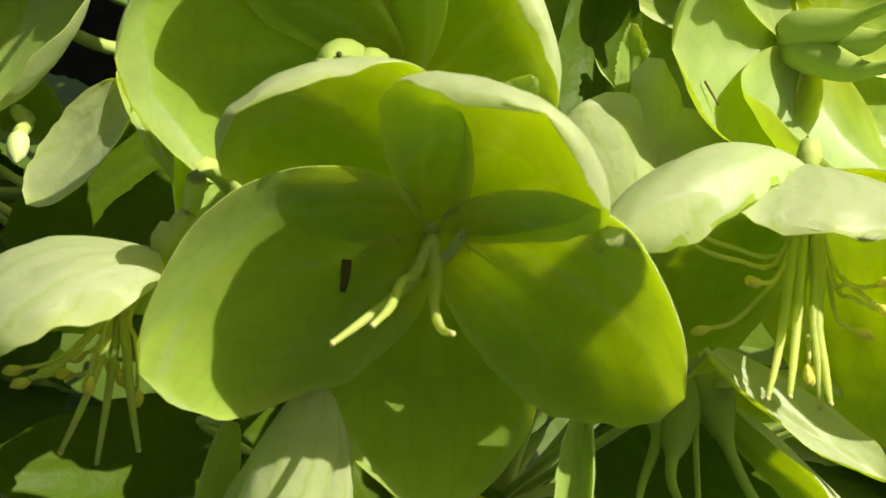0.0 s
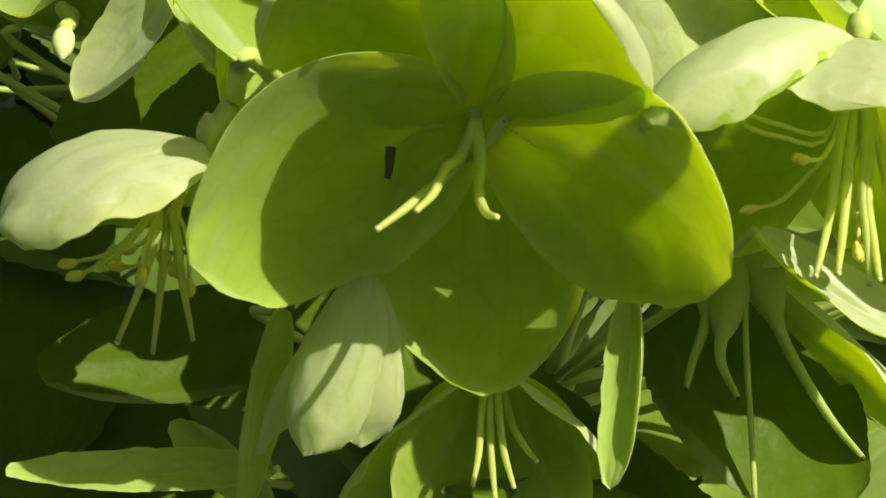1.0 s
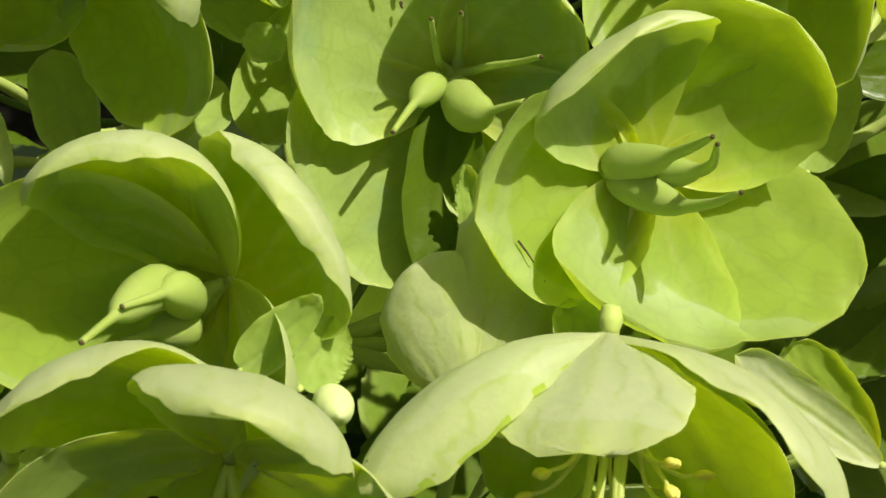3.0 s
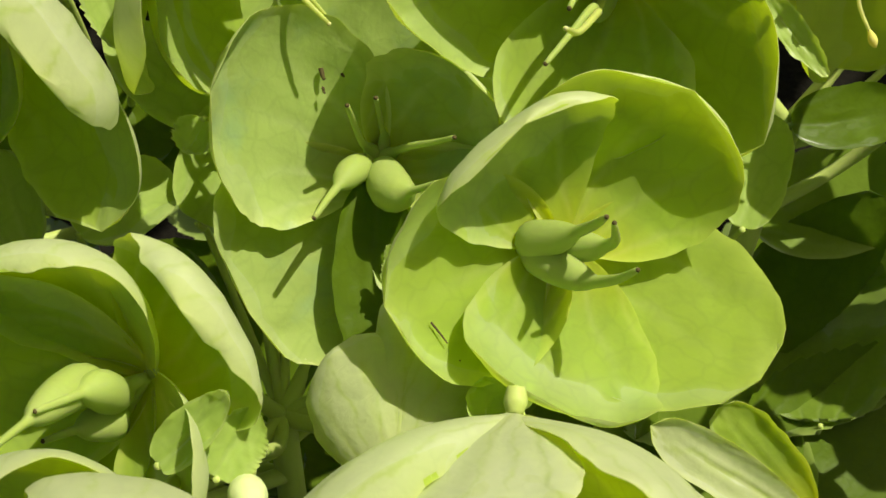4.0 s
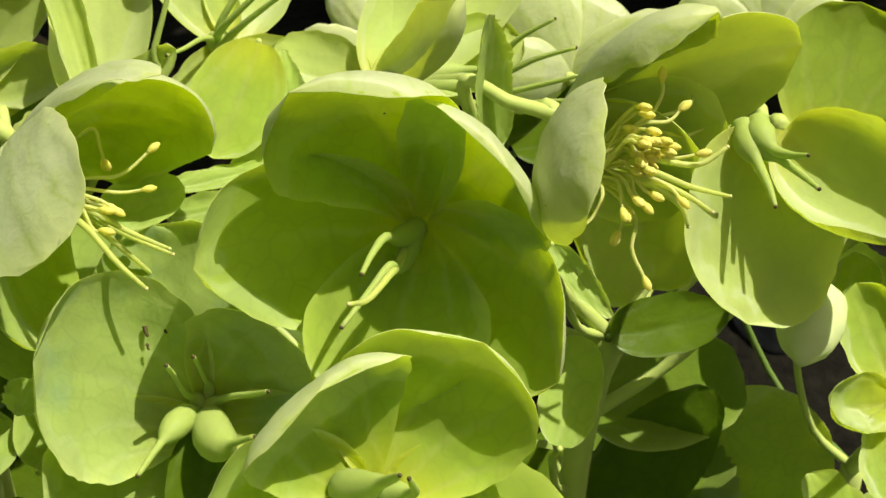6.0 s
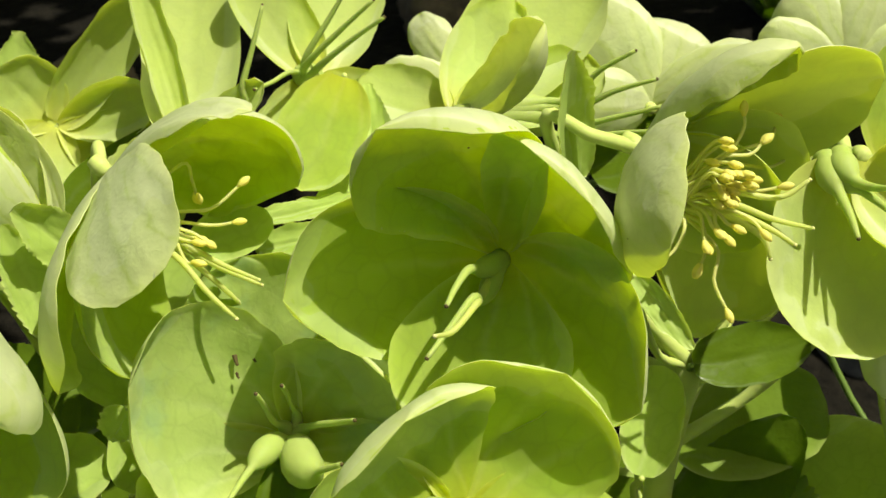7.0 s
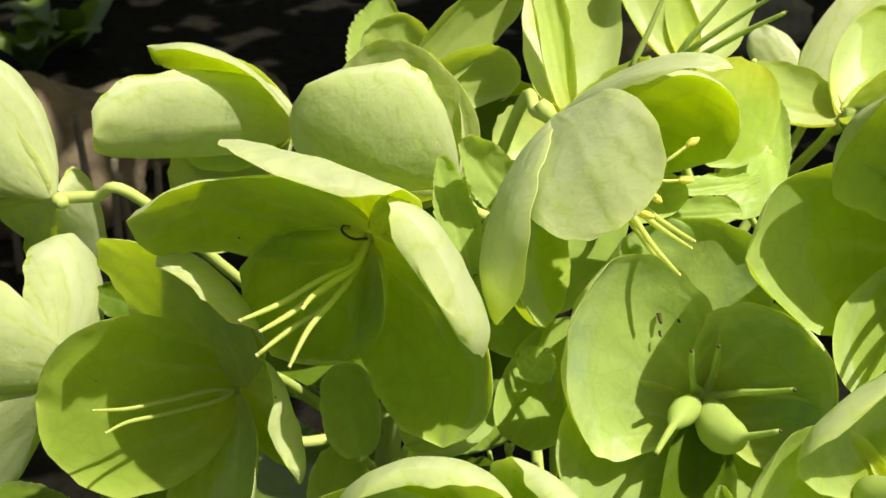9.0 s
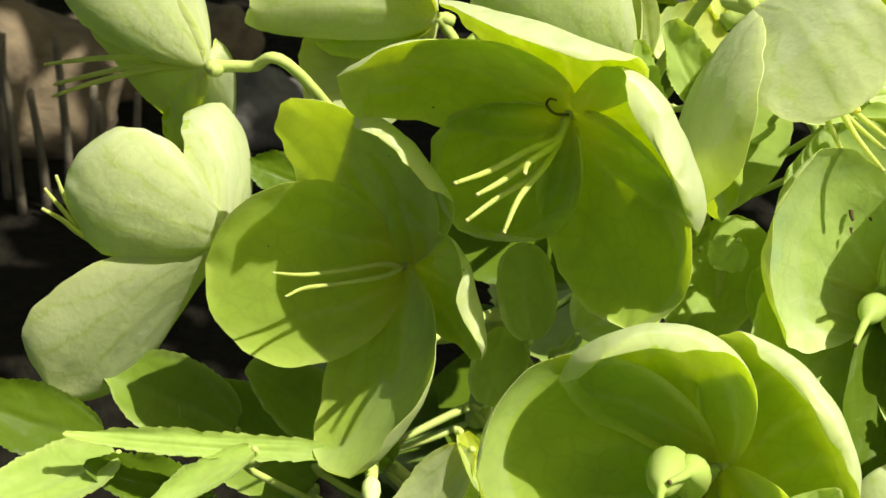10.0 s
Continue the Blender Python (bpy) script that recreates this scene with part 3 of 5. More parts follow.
flower_q = flower((-0.61, 7.06, 53.46), (0.00, -0.75, 0.65), [
    (102, 95, 67, 3.52, 0.46, 1.87, 20, 0.00, 0.50),
    (88, 123, 87, 4.97, 1.01, 0.85, 0, 0.00, 0.50),
    (31, 86, 56, 1.80, 0.38, 1.19, 0, 0.00, 0.55),
    (216, 82, 54, 1.63, 0.74, 1.02, 0, 0.00, 0.55),
], "tall pale sepals of an upright hellebore flower", skin=(SEPAL_PALE, SEPAL_BACK))
flower_r = flower((1.66, 8.95, 53.65), (0.25, -0.60, 0.75), [
    (108, 91, 51, 2.65, 0.83, 1.19, 0, 0.00, 0.55),
    (55, 108, 72, 3.24, 1.02, 1.02, 0, 0.00, 0.55),
    (295, 74, 38, 2.17, 0.71, 1.02, 10, 0.00, 0.60),
    (223, 99, 63, 2.62, 0.69, 1.02, 0, 0.00, 0.55),
], "yellow green hellebore flower with swollen seed pods", skin=(SEPAL_PALE, SEPAL_BACK))
flower_w = flower((4.61, 11.35, 51.75), (0.00, 0.80, -0.30), [
    (17, 106, 62, 2.04, 0.67, 1.02, 0, 0.00, 0.55),
    (61, 70, 34, 2.39, 0.58, 1.02, 0, 0.00, 0.55),
    (130, 79, 43, 4.01, 1.09, 0.85, 0, 0.00, 0.55),
], "pale hellebore flower far back in the cluster")
flower_s = flower((4.05, 6.85, 53.63), (0.159, -0.436, 0.886), [
    (43, 95, 52, 2.69, 0.76, 1.05, -15, -0.08, 0.57, 0),
    (310, 42, -18, 3.50, 0.98, 1.78, 32, -0.03, 0.58, 0),
    (30, 96, 55, 4.12, 1.26, 0.88, 0, 0.08, 0.55, 0),
    (133, 115, 75, 2.03, 0.82, 1.02, 0, 0.00, 0.55, 0),
    (358, 98, 62, 2.90, 0.88, 1.02, 0, 0.00, 0.55, 0),
], "pale green hellebore flower opening upwards", skin=(SEPAL_PALE, SEPAL_BACK), white=(1,))
flower_z = flower((8.09, 9.79, 51.86), (0.10, 0.80, -0.30), [
    (55, 87, 47, 2.81, 1.25, 1.02, 0, 0.00, 0.55),
    (120, 79, 35, 2.09, 1.45, 1.02, 0, 0.00, 0.55),
    (162, 108, 68, 2.60, 0.88, 1.02, 0, 0.00, 0.55),
    (8, 140, 100, 1.99, 0.87, 1.02, 0, 0.00, 0.55),
], "pale hellebore flower at the back of the cluster")
flower_t = flower((-0.45, -3.84, 47.02), (0.00, -0.86, -0.50), [
    (205, 52, 42, 2.42, 1.13, 0.68, 0, 0.00, 0.55),
    (274, 13, 3, 2.61, 1.24, 0.68, 0, 0.00, 0.55),
    (1, 56, 46, 1.87, 0.99, 0.68, 0, 0.00, 0.55),
], "shaded hellebore flower hanging below the others")
flower_x = flower((2.68, -2.82, 48.06), (0.05, -0.85, -0.50), [
    (9, 49, 33, 2.84, 0.60, 1.02, 0, 0.00, 0.58),
    (29, 96, 56, 1.85, 1.01, 1.02, 0, 0.00, 0.55),
], "shaded hellebore flower with ripening seed pods")
flower_y = flower((1.19, -3.17, 50.32), (0.00, 0.75, -0.60), [
    (98, 85, 49, 2.41, 0.47, 1.19, 20, 0.00, 0.55),
    (118, 91, 47, 1.89, 0.98, 1.19, 0, 0.00, 0.55),
    (76, 94, 50, 1.82, 0.97, 1.19, 0, 0.00, 0.55),
], "pale hellebore flower seen from its outer side")
flower_u = flower((-2.26, -4.96, 49.39), (0.00, -0.30, -0.95), [
    (298, 44, 12, 1.98, 0.58, 1.53, 0, 0.00, 0.60),
    (261, 31, -1, 1.84, 0.49, 1.36, 20, 0.00, 0.60),
    (357, 33, 9, 2.38, 0.40, 1.19, 0, 0.00, 0.55),
], "closed nodding hellebore flower in the shade", stalk=(0, 0.8, -0.6))
flower_ri = flower((10.83, -0.04, 51.43), (-0.20, -0.60, 0.70), [
    (111, 108, 72, 1.85, 0.61, 1.19, 0, 0.00, 0.55),
    (194, 73, 33, 1.30, 0.54, 1.36, 0, 0.00, 0.55),
    (270, 88, 48, 1.71, 0.64, 1.02, 0, 0.00, 0.55),
], "pale hellebore flower at the edge of the cluster", stalk=(0.5, 0.6, -0.6))
# unseen flower, added to the right so its shadow falls on the leaves
shade_flower = flower((12.71, 2.18, 53.88), (0.56, -0.10, 0.83), [
    (83, 89, 65, 1.98, 1.20, 0.85, 0, 0.00, 0.56),
    (156, 167, 143, 1.85, 1.25, 0.85, 0, 0.00, 0.56),
    (241, 134, 110, 3.02, 1.35, 0.85, 0, 0.00, 0.56),
    (274, 68, 44, 2.40, 1.23, 0.85, 0, 0.00, 0.56),
    (52, 38, 14, 2.55, 1.18, 0.85, 0, 0.00, 0.56),
], "unseen pale hellebore flower, added to shade the leaves below it")
flower_zb = flower((11.57, 8.54, 52.82), (0.00, 0.80, -0.30), [
    (62, 92, 56, 1.95, 0.85, 1.02, 0, 0.00, 0.55),
    (116, 93, 57, 1.95, 0.96, 1.02, 0, 0.00, 0.55),
    (29, 109, 73, 1.94, 0.63, 1.02, 0, 0.00, 0.55),
    (169, 102, 66, 1.81, 0.85, 1.02, 0, 0.00, 0.55),
], "pale hellebore flower behind the others")

# ---- pistils and stamens ----
style(flower_a, (-0.01, -0.10, 0.00), (-0.18, -0.43, -0.30), (-0.42, -0.87, -0.22), (-0.71, -1.38, -0.12), (-0.99, -1.88, 0.02))
style(flower_a, (-0.01, -0.10, 0.00), (-0.16, -0.41, -0.24), (-0.34, -0.83, -0.05), (-0.50, -1.40, 0.08), (-0.70, -1.91, 0.27))
style(flower_a, (-0.01, -0.10, 0.00), (0.04, -0.46, -0.24), (-0.04, -0.98, -0.15), (-0.06, -1.54, 0.03), (-0.07, -2.02, 0.35))
pod(flower_c, (-0.05, -0.08, 0.03), (-0.38, -0.31, 0.02), (-0.50, -0.61, 0.41), (-0.71, -1.04, 0.69), (-0.91, -1.35, 0.87), r=0.25, body=0.52, mid=0.36)
pod(flower_c, (-0.05, -0.08, 0.03), (-0.58, -0.11, -0.10), (-0.73, -0.47, 0.33), (-0.98, -1.33, 0.75), (-1.16, -2.15, 1.16), r=0.26, body=0.58, mid=0.48)
pod(flower_c, (-0.05, -0.08, 0.03), (-0.40, -0.28, -0.40), (-0.53, -0.41, -0.31), (-0.85, -0.68, -0.16), (-1.09, -0.96, -0.00), r=0.25, body=0.52, mid=0.46)
pod(flower_e, (0.02, -0.07, 0.06), (-0.35, -0.22, 0.23), (-0.03, -0.61, 0.62), (0.22, -0.97, 1.04), (0.29, -1.34, 1.44), r=0.26, body=0.62)
pod(flower_e, (0.02, -0.07, 0.06), (-0.29, -0.32, 0.10), (0.14, -0.93, 0.21), (0.42, -1.36, 0.55), (0.60, -1.70, 0.97), r=0.25, body=0.62)
pod(flower_e, (0.02, -0.07, 0.06), (-0.04, -0.23, 0.18), (0.30, -0.65, 0.45), (0.46, -0.99, 0.80), (0.40, -1.24, 1.27), r=0.22, body=0.66)
pod(flower_f, (-0.00, -0.09, 0.05), (-0.11, -0.15, 0.18), (-0.34, -0.53, 0.32), (-0.58, -0.99, 0.35), (-0.81, -1.48, 0.34), r=0.2, body=0.42, mid=0.48)
pod(flower_f, (-0.00, -0.09, 0.05), (0.05, -0.24, 0.14), (0.15, -0.78, 0.19), (0.36, -1.17, 0.43), (0.75, -1.48, 0.78), r=0.29, body=0.58, mid=0.48)
pod(flower_f, (-0.00, -0.09, 0.05), (-0.10, -0.03, 0.29), (-0.20, -0.24, 0.58), (-0.28, -0.35, 0.99), (-0.33, -0.52, 1.33), r=0.12, body=0.4)
pod(flower_f, (-0.00, -0.09, 0.05), (0.09, 0.05, 0.40), (0.07, -0.13, 0.73), (0.05, -0.29, 1.09), (0.03, -0.49, 1.40), r=0.09, body=0.4)
pod(flower_f, (-0.00, -0.09, 0.05), (0.17, -0.11, 0.27), (0.41, -0.39, 0.57), (0.75, -0.71, 0.84), (0.97, -1.02, 1.11), r=0.13, body=0.35)
pod(flower_g, (-0.04, -0.09, 0.02), (-0.35, -0.64, 0.26), (-0.55, -1.26, 0.70), (-0.74, -1.69, 0.76), (-0.90, -2.14, 0.79), r=0.16, body=0.35)
pod(flower_g, (-0.04, -0.09, 0.02), (-0.36, -0.89, -0.06), (-0.53, -1.50, 0.42), (-0.85, -2.01, 0.39), (-1.21, -2.54, 0.32), r=0.15, body=0.3)
style(flower_g, (-0.04, -0.09, 0.02), (-0.40, -1.01, 0.07), (-0.54, -1.95, 0.61), (-0.86, -2.67, 0.79), (-1.09, -3.25, 1.18))
style(flower_d, (0.00, -0.09, -0.05), (-0.16, -0.68, -0.63), (-0.32, -1.32, -0.98), (-0.49, -1.82, -1.17), (-0.68, -2.27, -1.28))
style(flower_d, (0.00, -0.09, -0.05), (-0.06, -0.72, -0.65), (-0.19, -1.33, -0.96), (-0.33, -1.84, -1.14), (-0.48, -2.28, -1.22))
style(flower_d, (0.00, -0.09, -0.05), (0.08, -0.70, -0.58), (-0.03, -1.34, -0.93), (-0.10, -1.86, -1.09), (-0.18, -2.36, -1.25))
style(flower_d, (0.00, -0.09, -0.05), (0.12, -0.74, -0.61), (0.00, -1.41, -0.94), (-0.06, -1.95, -1.08), (-0.14, -2.42, -1.14))
stamen(flower_d, (0.00, -0.09, -0.05), (-0.22, -0.58, -0.72), (-0.82, -0.62, -0.68), (-1.23, -0.62, -0.57), (-1.43, -0.64, -0.40))
stamen(flower_d, (0.00, -0.09, -0.05), (-0.27, -0.67, -0.77), (-0.80, -0.81, -0.71), (-1.23, -0.90, -0.57), (-1.51, -0.94, -0.30))
stamen(flower_d, (0.00, -0.09, -0.05), (-0.18, -0.64, -0.65), (-0.36, -0.97, -0.68), (-0.56, -1.24, -0.65), (-0.82, -1.44, -0.53))
stamen(flower_d, (0.00, -0.09, -0.05), (-0.13, -0.57, -0.84), (-0.37, -0.77, -1.20), (-0.60, -0.88, -1.45), (-0.85, -0.89, -1.56))
stamen(flower_d, (0.00, -0.09, -0.05), (0.23, -0.91, -0.74), (0.26, -1.15, -0.62), (0.33, -1.36, -0.50), (0.40, -1.53, -0.32))
stamen(flower_d, (0.00, -0.09, -0.05), (0.30, -0.90, -0.80), (0.42, -1.13, -0.79), (0.63, -1.33, -0.76), (0.78, -1.43, -0.64))
stamen(flower_d, (0.00, -0.09, -0.05), (0.24, -0.72, -0.61), (0.30, -1.11, -0.63), (0.34, -1.42, -0.56), (0.39, -1.72, -0.48))
stamen(flower_d, (0.00, -0.09, -0.05), (0.26, -0.76, -0.79), (0.31, -1.16, -1.02), (0.35, -1.36, -1.00), (0.40, -1.53, -0.92))
stamen(flower_d, (0.00, -0.09, -0.05), (0.07, -0.58, -0.59), (-0.05, -1.00, -0.90), (-0.02, -1.40, -1.17), (-0.05, -1.71, -1.32))
style(flower_h, (0.07, -0.04, -0.06), (0.54, -0.69, -0.62), (0.98, -0.93, -0.77), (1.49, -0.97, -1.17), (2.00, -0.98, -1.52))
style(flower_h, (0.07, -0.04, -0.06), (0.53, -0.65, -0.69), (0.95, -0.81, -0.96), (1.37, -0.82, -1.53), (1.67, -0.78, -2.01))
style(flower_h, (0.07, -0.04, -0.06), (0.55, -0.73, -0.60), (1.00, -1.00, -0.65), (1.51, -1.11, -1.00), (2.00, -1.18, -1.29))
style(flower_h, (0.07, -0.04, -0.06), (0.56, -0.84, -0.58), (1.01, -1.35, -0.70), (1.36, -1.68, -1.07), (1.72, -1.95, -1.37))
stamen(flower_h, (0.07, -0.04, -0.06), (0.57, -0.57, -0.33), (1.11, -0.80, -0.28), (1.50, -0.73, -0.31), (1.90, -0.51, -0.11))
stamen(flower_h, (0.07, -0.04, -0.06), (0.57, -0.63, -0.38), (1.11, -0.93, -0.38), (1.49, -0.94, -0.47), (1.79, -0.90, -0.48))
stamen(flower_h, (0.07, -0.04, -0.06), (0.57, -0.65, -0.37), (1.03, -1.01, -0.42), (1.22, -1.05, -0.50), (1.38, -1.12, -0.61))
stamen(flower_h, (0.07, -0.04, -0.06), (0.67, -0.30, -0.05), (1.15, -0.26, 0.18), (1.19, -0.21, -0.13), (1.20, -0.16, -0.42))
style(flower_i, (0.05, -0.09, -0.01), (0.33, -0.66, -0.41), (0.98, -0.86, -0.44), (1.60, -0.86, -0.78), (2.18, -0.80, -1.04))
style(flower_i, (0.05, -0.09, -0.01), (0.29, -0.84, -0.38), (0.87, -1.29, -0.30), (1.34, -1.50, -0.48), (1.65, -1.69, -0.66))
style(flower_i, (0.05, -0.09, -0.01), (0.30, -0.77, -0.46), (0.85, -1.07, -0.47), (1.36, -1.19, -0.81), (1.48, -1.27, -1.13))
style(flower_i, (0.05, -0.09, -0.01), (0.30, -0.76, -0.30), (0.91, -1.10, -0.12), (1.54, -1.23, -0.22), (1.96, -1.15, -0.05))
stamen(flower_i, (0.05, -0.09, -0.01), (0.32, -0.65, -0.20), (0.90, -0.77, 0.19), (1.28, -0.75, 0.18), (1.49, -0.63, 0.28))
stamen(flower_i, (0.05, -0.09, -0.01), (0.36, -0.48, -0.26), (1.08, -0.36, -0.01), (1.75, -0.03, -0.05), (1.96, 0.40, -0.00))
stamen(flower_i, (0.05, -0.09, -0.01), (0.33, -0.64, -0.12), (0.96, -0.81, 0.29), (1.20, -0.68, 0.52), (1.23, -0.56, 0.70))
stamen(flower_i, (0.05, -0.09, -0.01), (0.37, -0.47, -0.35), (1.18, -0.31, -0.22), (1.74, -0.01, -0.50), (2.20, 0.41, -0.63))
stamen(flower_i, (0.05, -0.09, -0.01), (0.30, -0.77, -0.25), (0.69, -1.05, 0.08), (0.96, -1.14, 0.10), (1.16, -1.23, 0.10))
stamen(flower_i, (0.05, -0.09, -0.01), (0.30, -0.77, -0.25), (0.89, -1.16, -0.04), (1.23, -1.27, -0.06), (1.54, -1.33, -0.00))
stamen(flower_i, (0.05, -0.09, -0.01), (0.29, -0.80, -0.27), (0.60, -1.13, 0.04), (0.72, -1.23, 0.06), (0.88, -1.33, 0.10))
stamen(flower_i, (0.05, -0.09, -0.01), (0.29, -0.82, -0.30), (0.55, -1.20, -0.06), (0.63, -1.33, -0.08), (0.68, -1.44, -0.07))
stamen(flower_i, (0.05, -0.09, -0.01), (0.29, -0.84, -0.30), (0.64, -1.27, -0.07), (0.76, -1.40, -0.05), (0.81, -1.53, -0.02))
stamen(flower_i, (0.05, -0.09, -0.01), (0.30, -0.75, -0.22), (0.70, -1.01, 0.14), (0.86, -1.08, 0.17), (1.01, -1.17, 0.16))
stamen(flower_i, (0.05, -0.09, -0.01), (0.30, -0.78, -0.21), (0.64, -1.12, 0.13), (0.71, -1.27, 0.13), (0.74, -1.45, 0.09))
stamen(flower_i, (0.05, -0.09, -0.01), (0.28, -0.85, -0.37), (0.65, -1.28, -0.24), (0.68, -1.46, -0.38), (0.78, -1.62, -0.48))
stamen(flower_i, (0.05, -0.09, -0.01), (0.29, -0.84, -0.42), (0.54, -1.31, -0.45), (0.53, -1.53, -0.75), (0.44, -1.63, -0.89))
stamen(flower_i, (0.05, -0.09, -0.01), (0.28, -0.86, -0.41), (0.68, -1.54, -0.67), (0.59, -1.81, -1.00), (0.71, -2.08, -1.31))
stamen(flower_i, (0.05, -0.09, -0.01), (0.28, -0.85, -0.37), (0.50, -1.30, -0.29), (0.51, -1.52, -0.49), (0.52, -1.64, -0.54))
stamen(flower_i, (0.05, -0.09, -0.01), (0.29, -0.82, -0.39), (0.32, -1.29, -0.44), (0.18, -1.45, -0.67), (-0.02, -1.54, -0.80))
stamen(flower_i, (0.05, -0.09, -0.01), (0.30, -0.75, -0.22), (0.86, -1.30, -0.25), (1.12, -1.47, -0.34), (1.24, -1.63, -0.45))
style(flower_j, (-0.04, -0.08, -0.03), (-0.18, -0.49, -0.18), (-0.55, -0.99, -0.11), (-1.06, -1.49, -0.20), (-1.52, -1.93, -0.20))
style(flower_j, (-0.04, -0.08, -0.03), (-0.18, -0.53, -0.20), (-0.50, -1.09, -0.18), (-0.91, -1.62, -0.27), (-1.23, -2.08, -0.25))
style(flower_j, (-0.04, -0.08, -0.03), (-0.17, -0.50, -0.26), (-0.47, -1.09, -0.44), (-0.95, -1.56, -0.57), (-1.32, -2.01, -0.68))
style(flower_j, (-0.04, -0.08, -0.03), (-0.18, -0.54, -0.24), (-0.38, -1.14, -0.31), (-0.67, -1.69, -0.46), (-0.85, -2.27, -0.65))
style(flower_j, (-0.04, -0.08, -0.03), (-0.18, -0.55, -0.19), (-0.40, -1.11, -0.08), (-0.61, -1.60, -0.00), (-0.67, -2.07, 0.11))
withered(flower_j, (-0.03, -0.18, 0.06), (-0.22, -0.24, 0.08), (-0.36, -0.30, 0.22), (-0.34, -0.34, 0.34), (-0.24, -0.36, 0.34), r=0.02)
style(flower_k, (-0.06, -0.08, 0.01), (-0.32, -0.21, 0.13), (-0.87, -0.60, 0.22), (-1.40, -0.95, 0.31), (-1.81, -1.25, 0.49), r=0.03)
style(flower_k, (-0.06, -0.08, 0.01), (-0.30, -0.31, -0.01), (-0.93, -0.73, 0.06), (-1.38, -1.09, 0.18), (-1.60, -1.47, 0.27), r=0.03)
pod(flower_m, (-0.58, -0.03, 0.10), (-0.60, -0.40, -0.02), (-0.56, -0.72, -0.12), (-0.54, -1.11, -0.22), (-0.56, -1.48, -0.31), r=0.19, body=0.5)
pod(flower_m, (-0.38, -0.07, 0.15), (-0.42, -0.40, 0.09), (-0.34, -0.70, 0.05), (-0.22, -1.01, 0.14), (-0.12, -1.27, 0.28), r=0.20, body=0.5)
pod(flower_m, (-0.42, -0.10, 0.07), (-0.40, -0.48, -0.03), (-0.27, -0.79, -0.05), (-0.14, -1.17, -0.06), (-0.03, -1.54, -0.07), r=0.16, body=0.5)
pod(flower_r, (0.03, -0.06, 0.08), (-0.23, -0.23, 0.22), (-0.02, -0.55, 0.64), (0.63, -0.72, 1.25), (1.22, -0.94, 1.80), r=0.26, body=0.35)
pod(flower_r, (0.03, -0.06, 0.08), (-0.13, -0.31, 0.14), (0.17, -0.68, 0.58), (0.80, -0.96, 1.13), (1.38, -1.28, 1.61), r=0.24, body=0.35)
pod(flower_r, (0.03, -0.06, 0.08), (-0.22, -0.11, 0.16), (-0.09, -0.17, 0.58), (0.39, -0.09, 1.20), (0.78, -0.05, 1.75), r=0.24, body=0.35)
pod(flower_r, (0.03, -0.06, 0.08), (-0.18, -0.23, 0.22), (-0.43, -0.67, 0.48), (-0.71, -1.21, 0.58), (-0.97, -1.73, 0.72), r=0.12, body=0.3)
pod(flower_q, (0.00, -0.08, 0.07), (1.04, 0.23, 0.57), (1.08, 0.27, 0.92), (1.33, 0.46, 1.51), (1.61, 0.71, 2.20), r=0.2, body=0.3)
pod(flower_s, (0.02, -0.05, 0.09), (1.48, 0.06, 0.10), (2.03, -0.12, 0.19), (2.50, -0.27, 0.74), (3.07, -0.51, 1.16), r=0.22, body=0.3)
pod(flower_s, (0.02, -0.05, 0.09), (1.47, 0.01, 0.02), (2.11, -0.21, 0.06), (2.75, -0.47, 0.44), (3.37, -0.79, 0.74), r=0.22, body=0.3)
pod(flower_s, (0.02, -0.05, 0.09), (1.45, -0.07, -0.10), (2.08, -0.37, -0.18), (2.80, -0.71, 0.08), (3.41, -1.04, 0.36), r=0.22, body=0.3)
pod(flower_s, (0.02, -0.05, 0.09), (1.42, -0.21, -0.31), (2.05, -0.50, -0.38), (2.77, -0.87, -0.16), (3.35, -1.26, 0.02), r=0.2, body=0.3)
style(flower_lup, (-0.07, 0.07, -0.01), (-0.84, 0.18, -0.04), (-1.59, 0.28, -0.13), (-2.28, 0.37, -0.29), (-2.83, 0.44, -0.45))
style(flower_lup, (-0.07, 0.07, -0.01), (-0.80, 0.12, -0.17), (-1.50, 0.17, -0.40), (-2.15, 0.22, -0.67), (-2.67, 0.25, -0.93))
style(flower_lup, (-0.07, 0.07, -0.01), (-0.80, 0.15, -0.13), (-1.50, 0.22, -0.30), (-2.15, 0.29, -0.54), (-2.67, 0.35, -0.76))
style(flower_llow, (-0.08, 0.06, -0.01), (-1.36, -0.20, -0.32), (-2.07, -0.15, -0.14), (-2.44, 0.03, 0.32), (-2.62, 0.16, 0.70))
style(flower_llow, (-0.08, 0.06, -0.01), (-1.36, -0.23, -0.35), (-2.17, -0.11, -0.07), (-2.52, -0.02, 0.24), (-2.77, 0.05, 0.52))
style(flower_llow, (-0.08, 0.06, -0.01), (-1.35, -0.28, -0.37), (-2.13, -0.23, -0.09), (-2.46, -0.23, 0.18), (-2.72, -0.28, 0.37))
style(flower_b, (-0.02, -0.05, -0.09), (-0.38, -0.21, -0.49), (-0.40, -0.34, -0.80), (-0.51, -0.56, -1.27), (-0.72, -0.84, -1.86))
style(flower_b, (-0.02, -0.05, -0.09), (-0.33, -0.17, -0.55), (-0.33, -0.26, -1.00), (-0.35, -0.41, -1.53), (-0.39, -0.62, -2.17))
style(flower_b, (-0.02, -0.05, -0.09), (-0.25, -0.20, -0.55), (-0.20, -0.31, -1.02), (-0.12, -0.43, -1.48), (0.00, -0.59, -1.98))
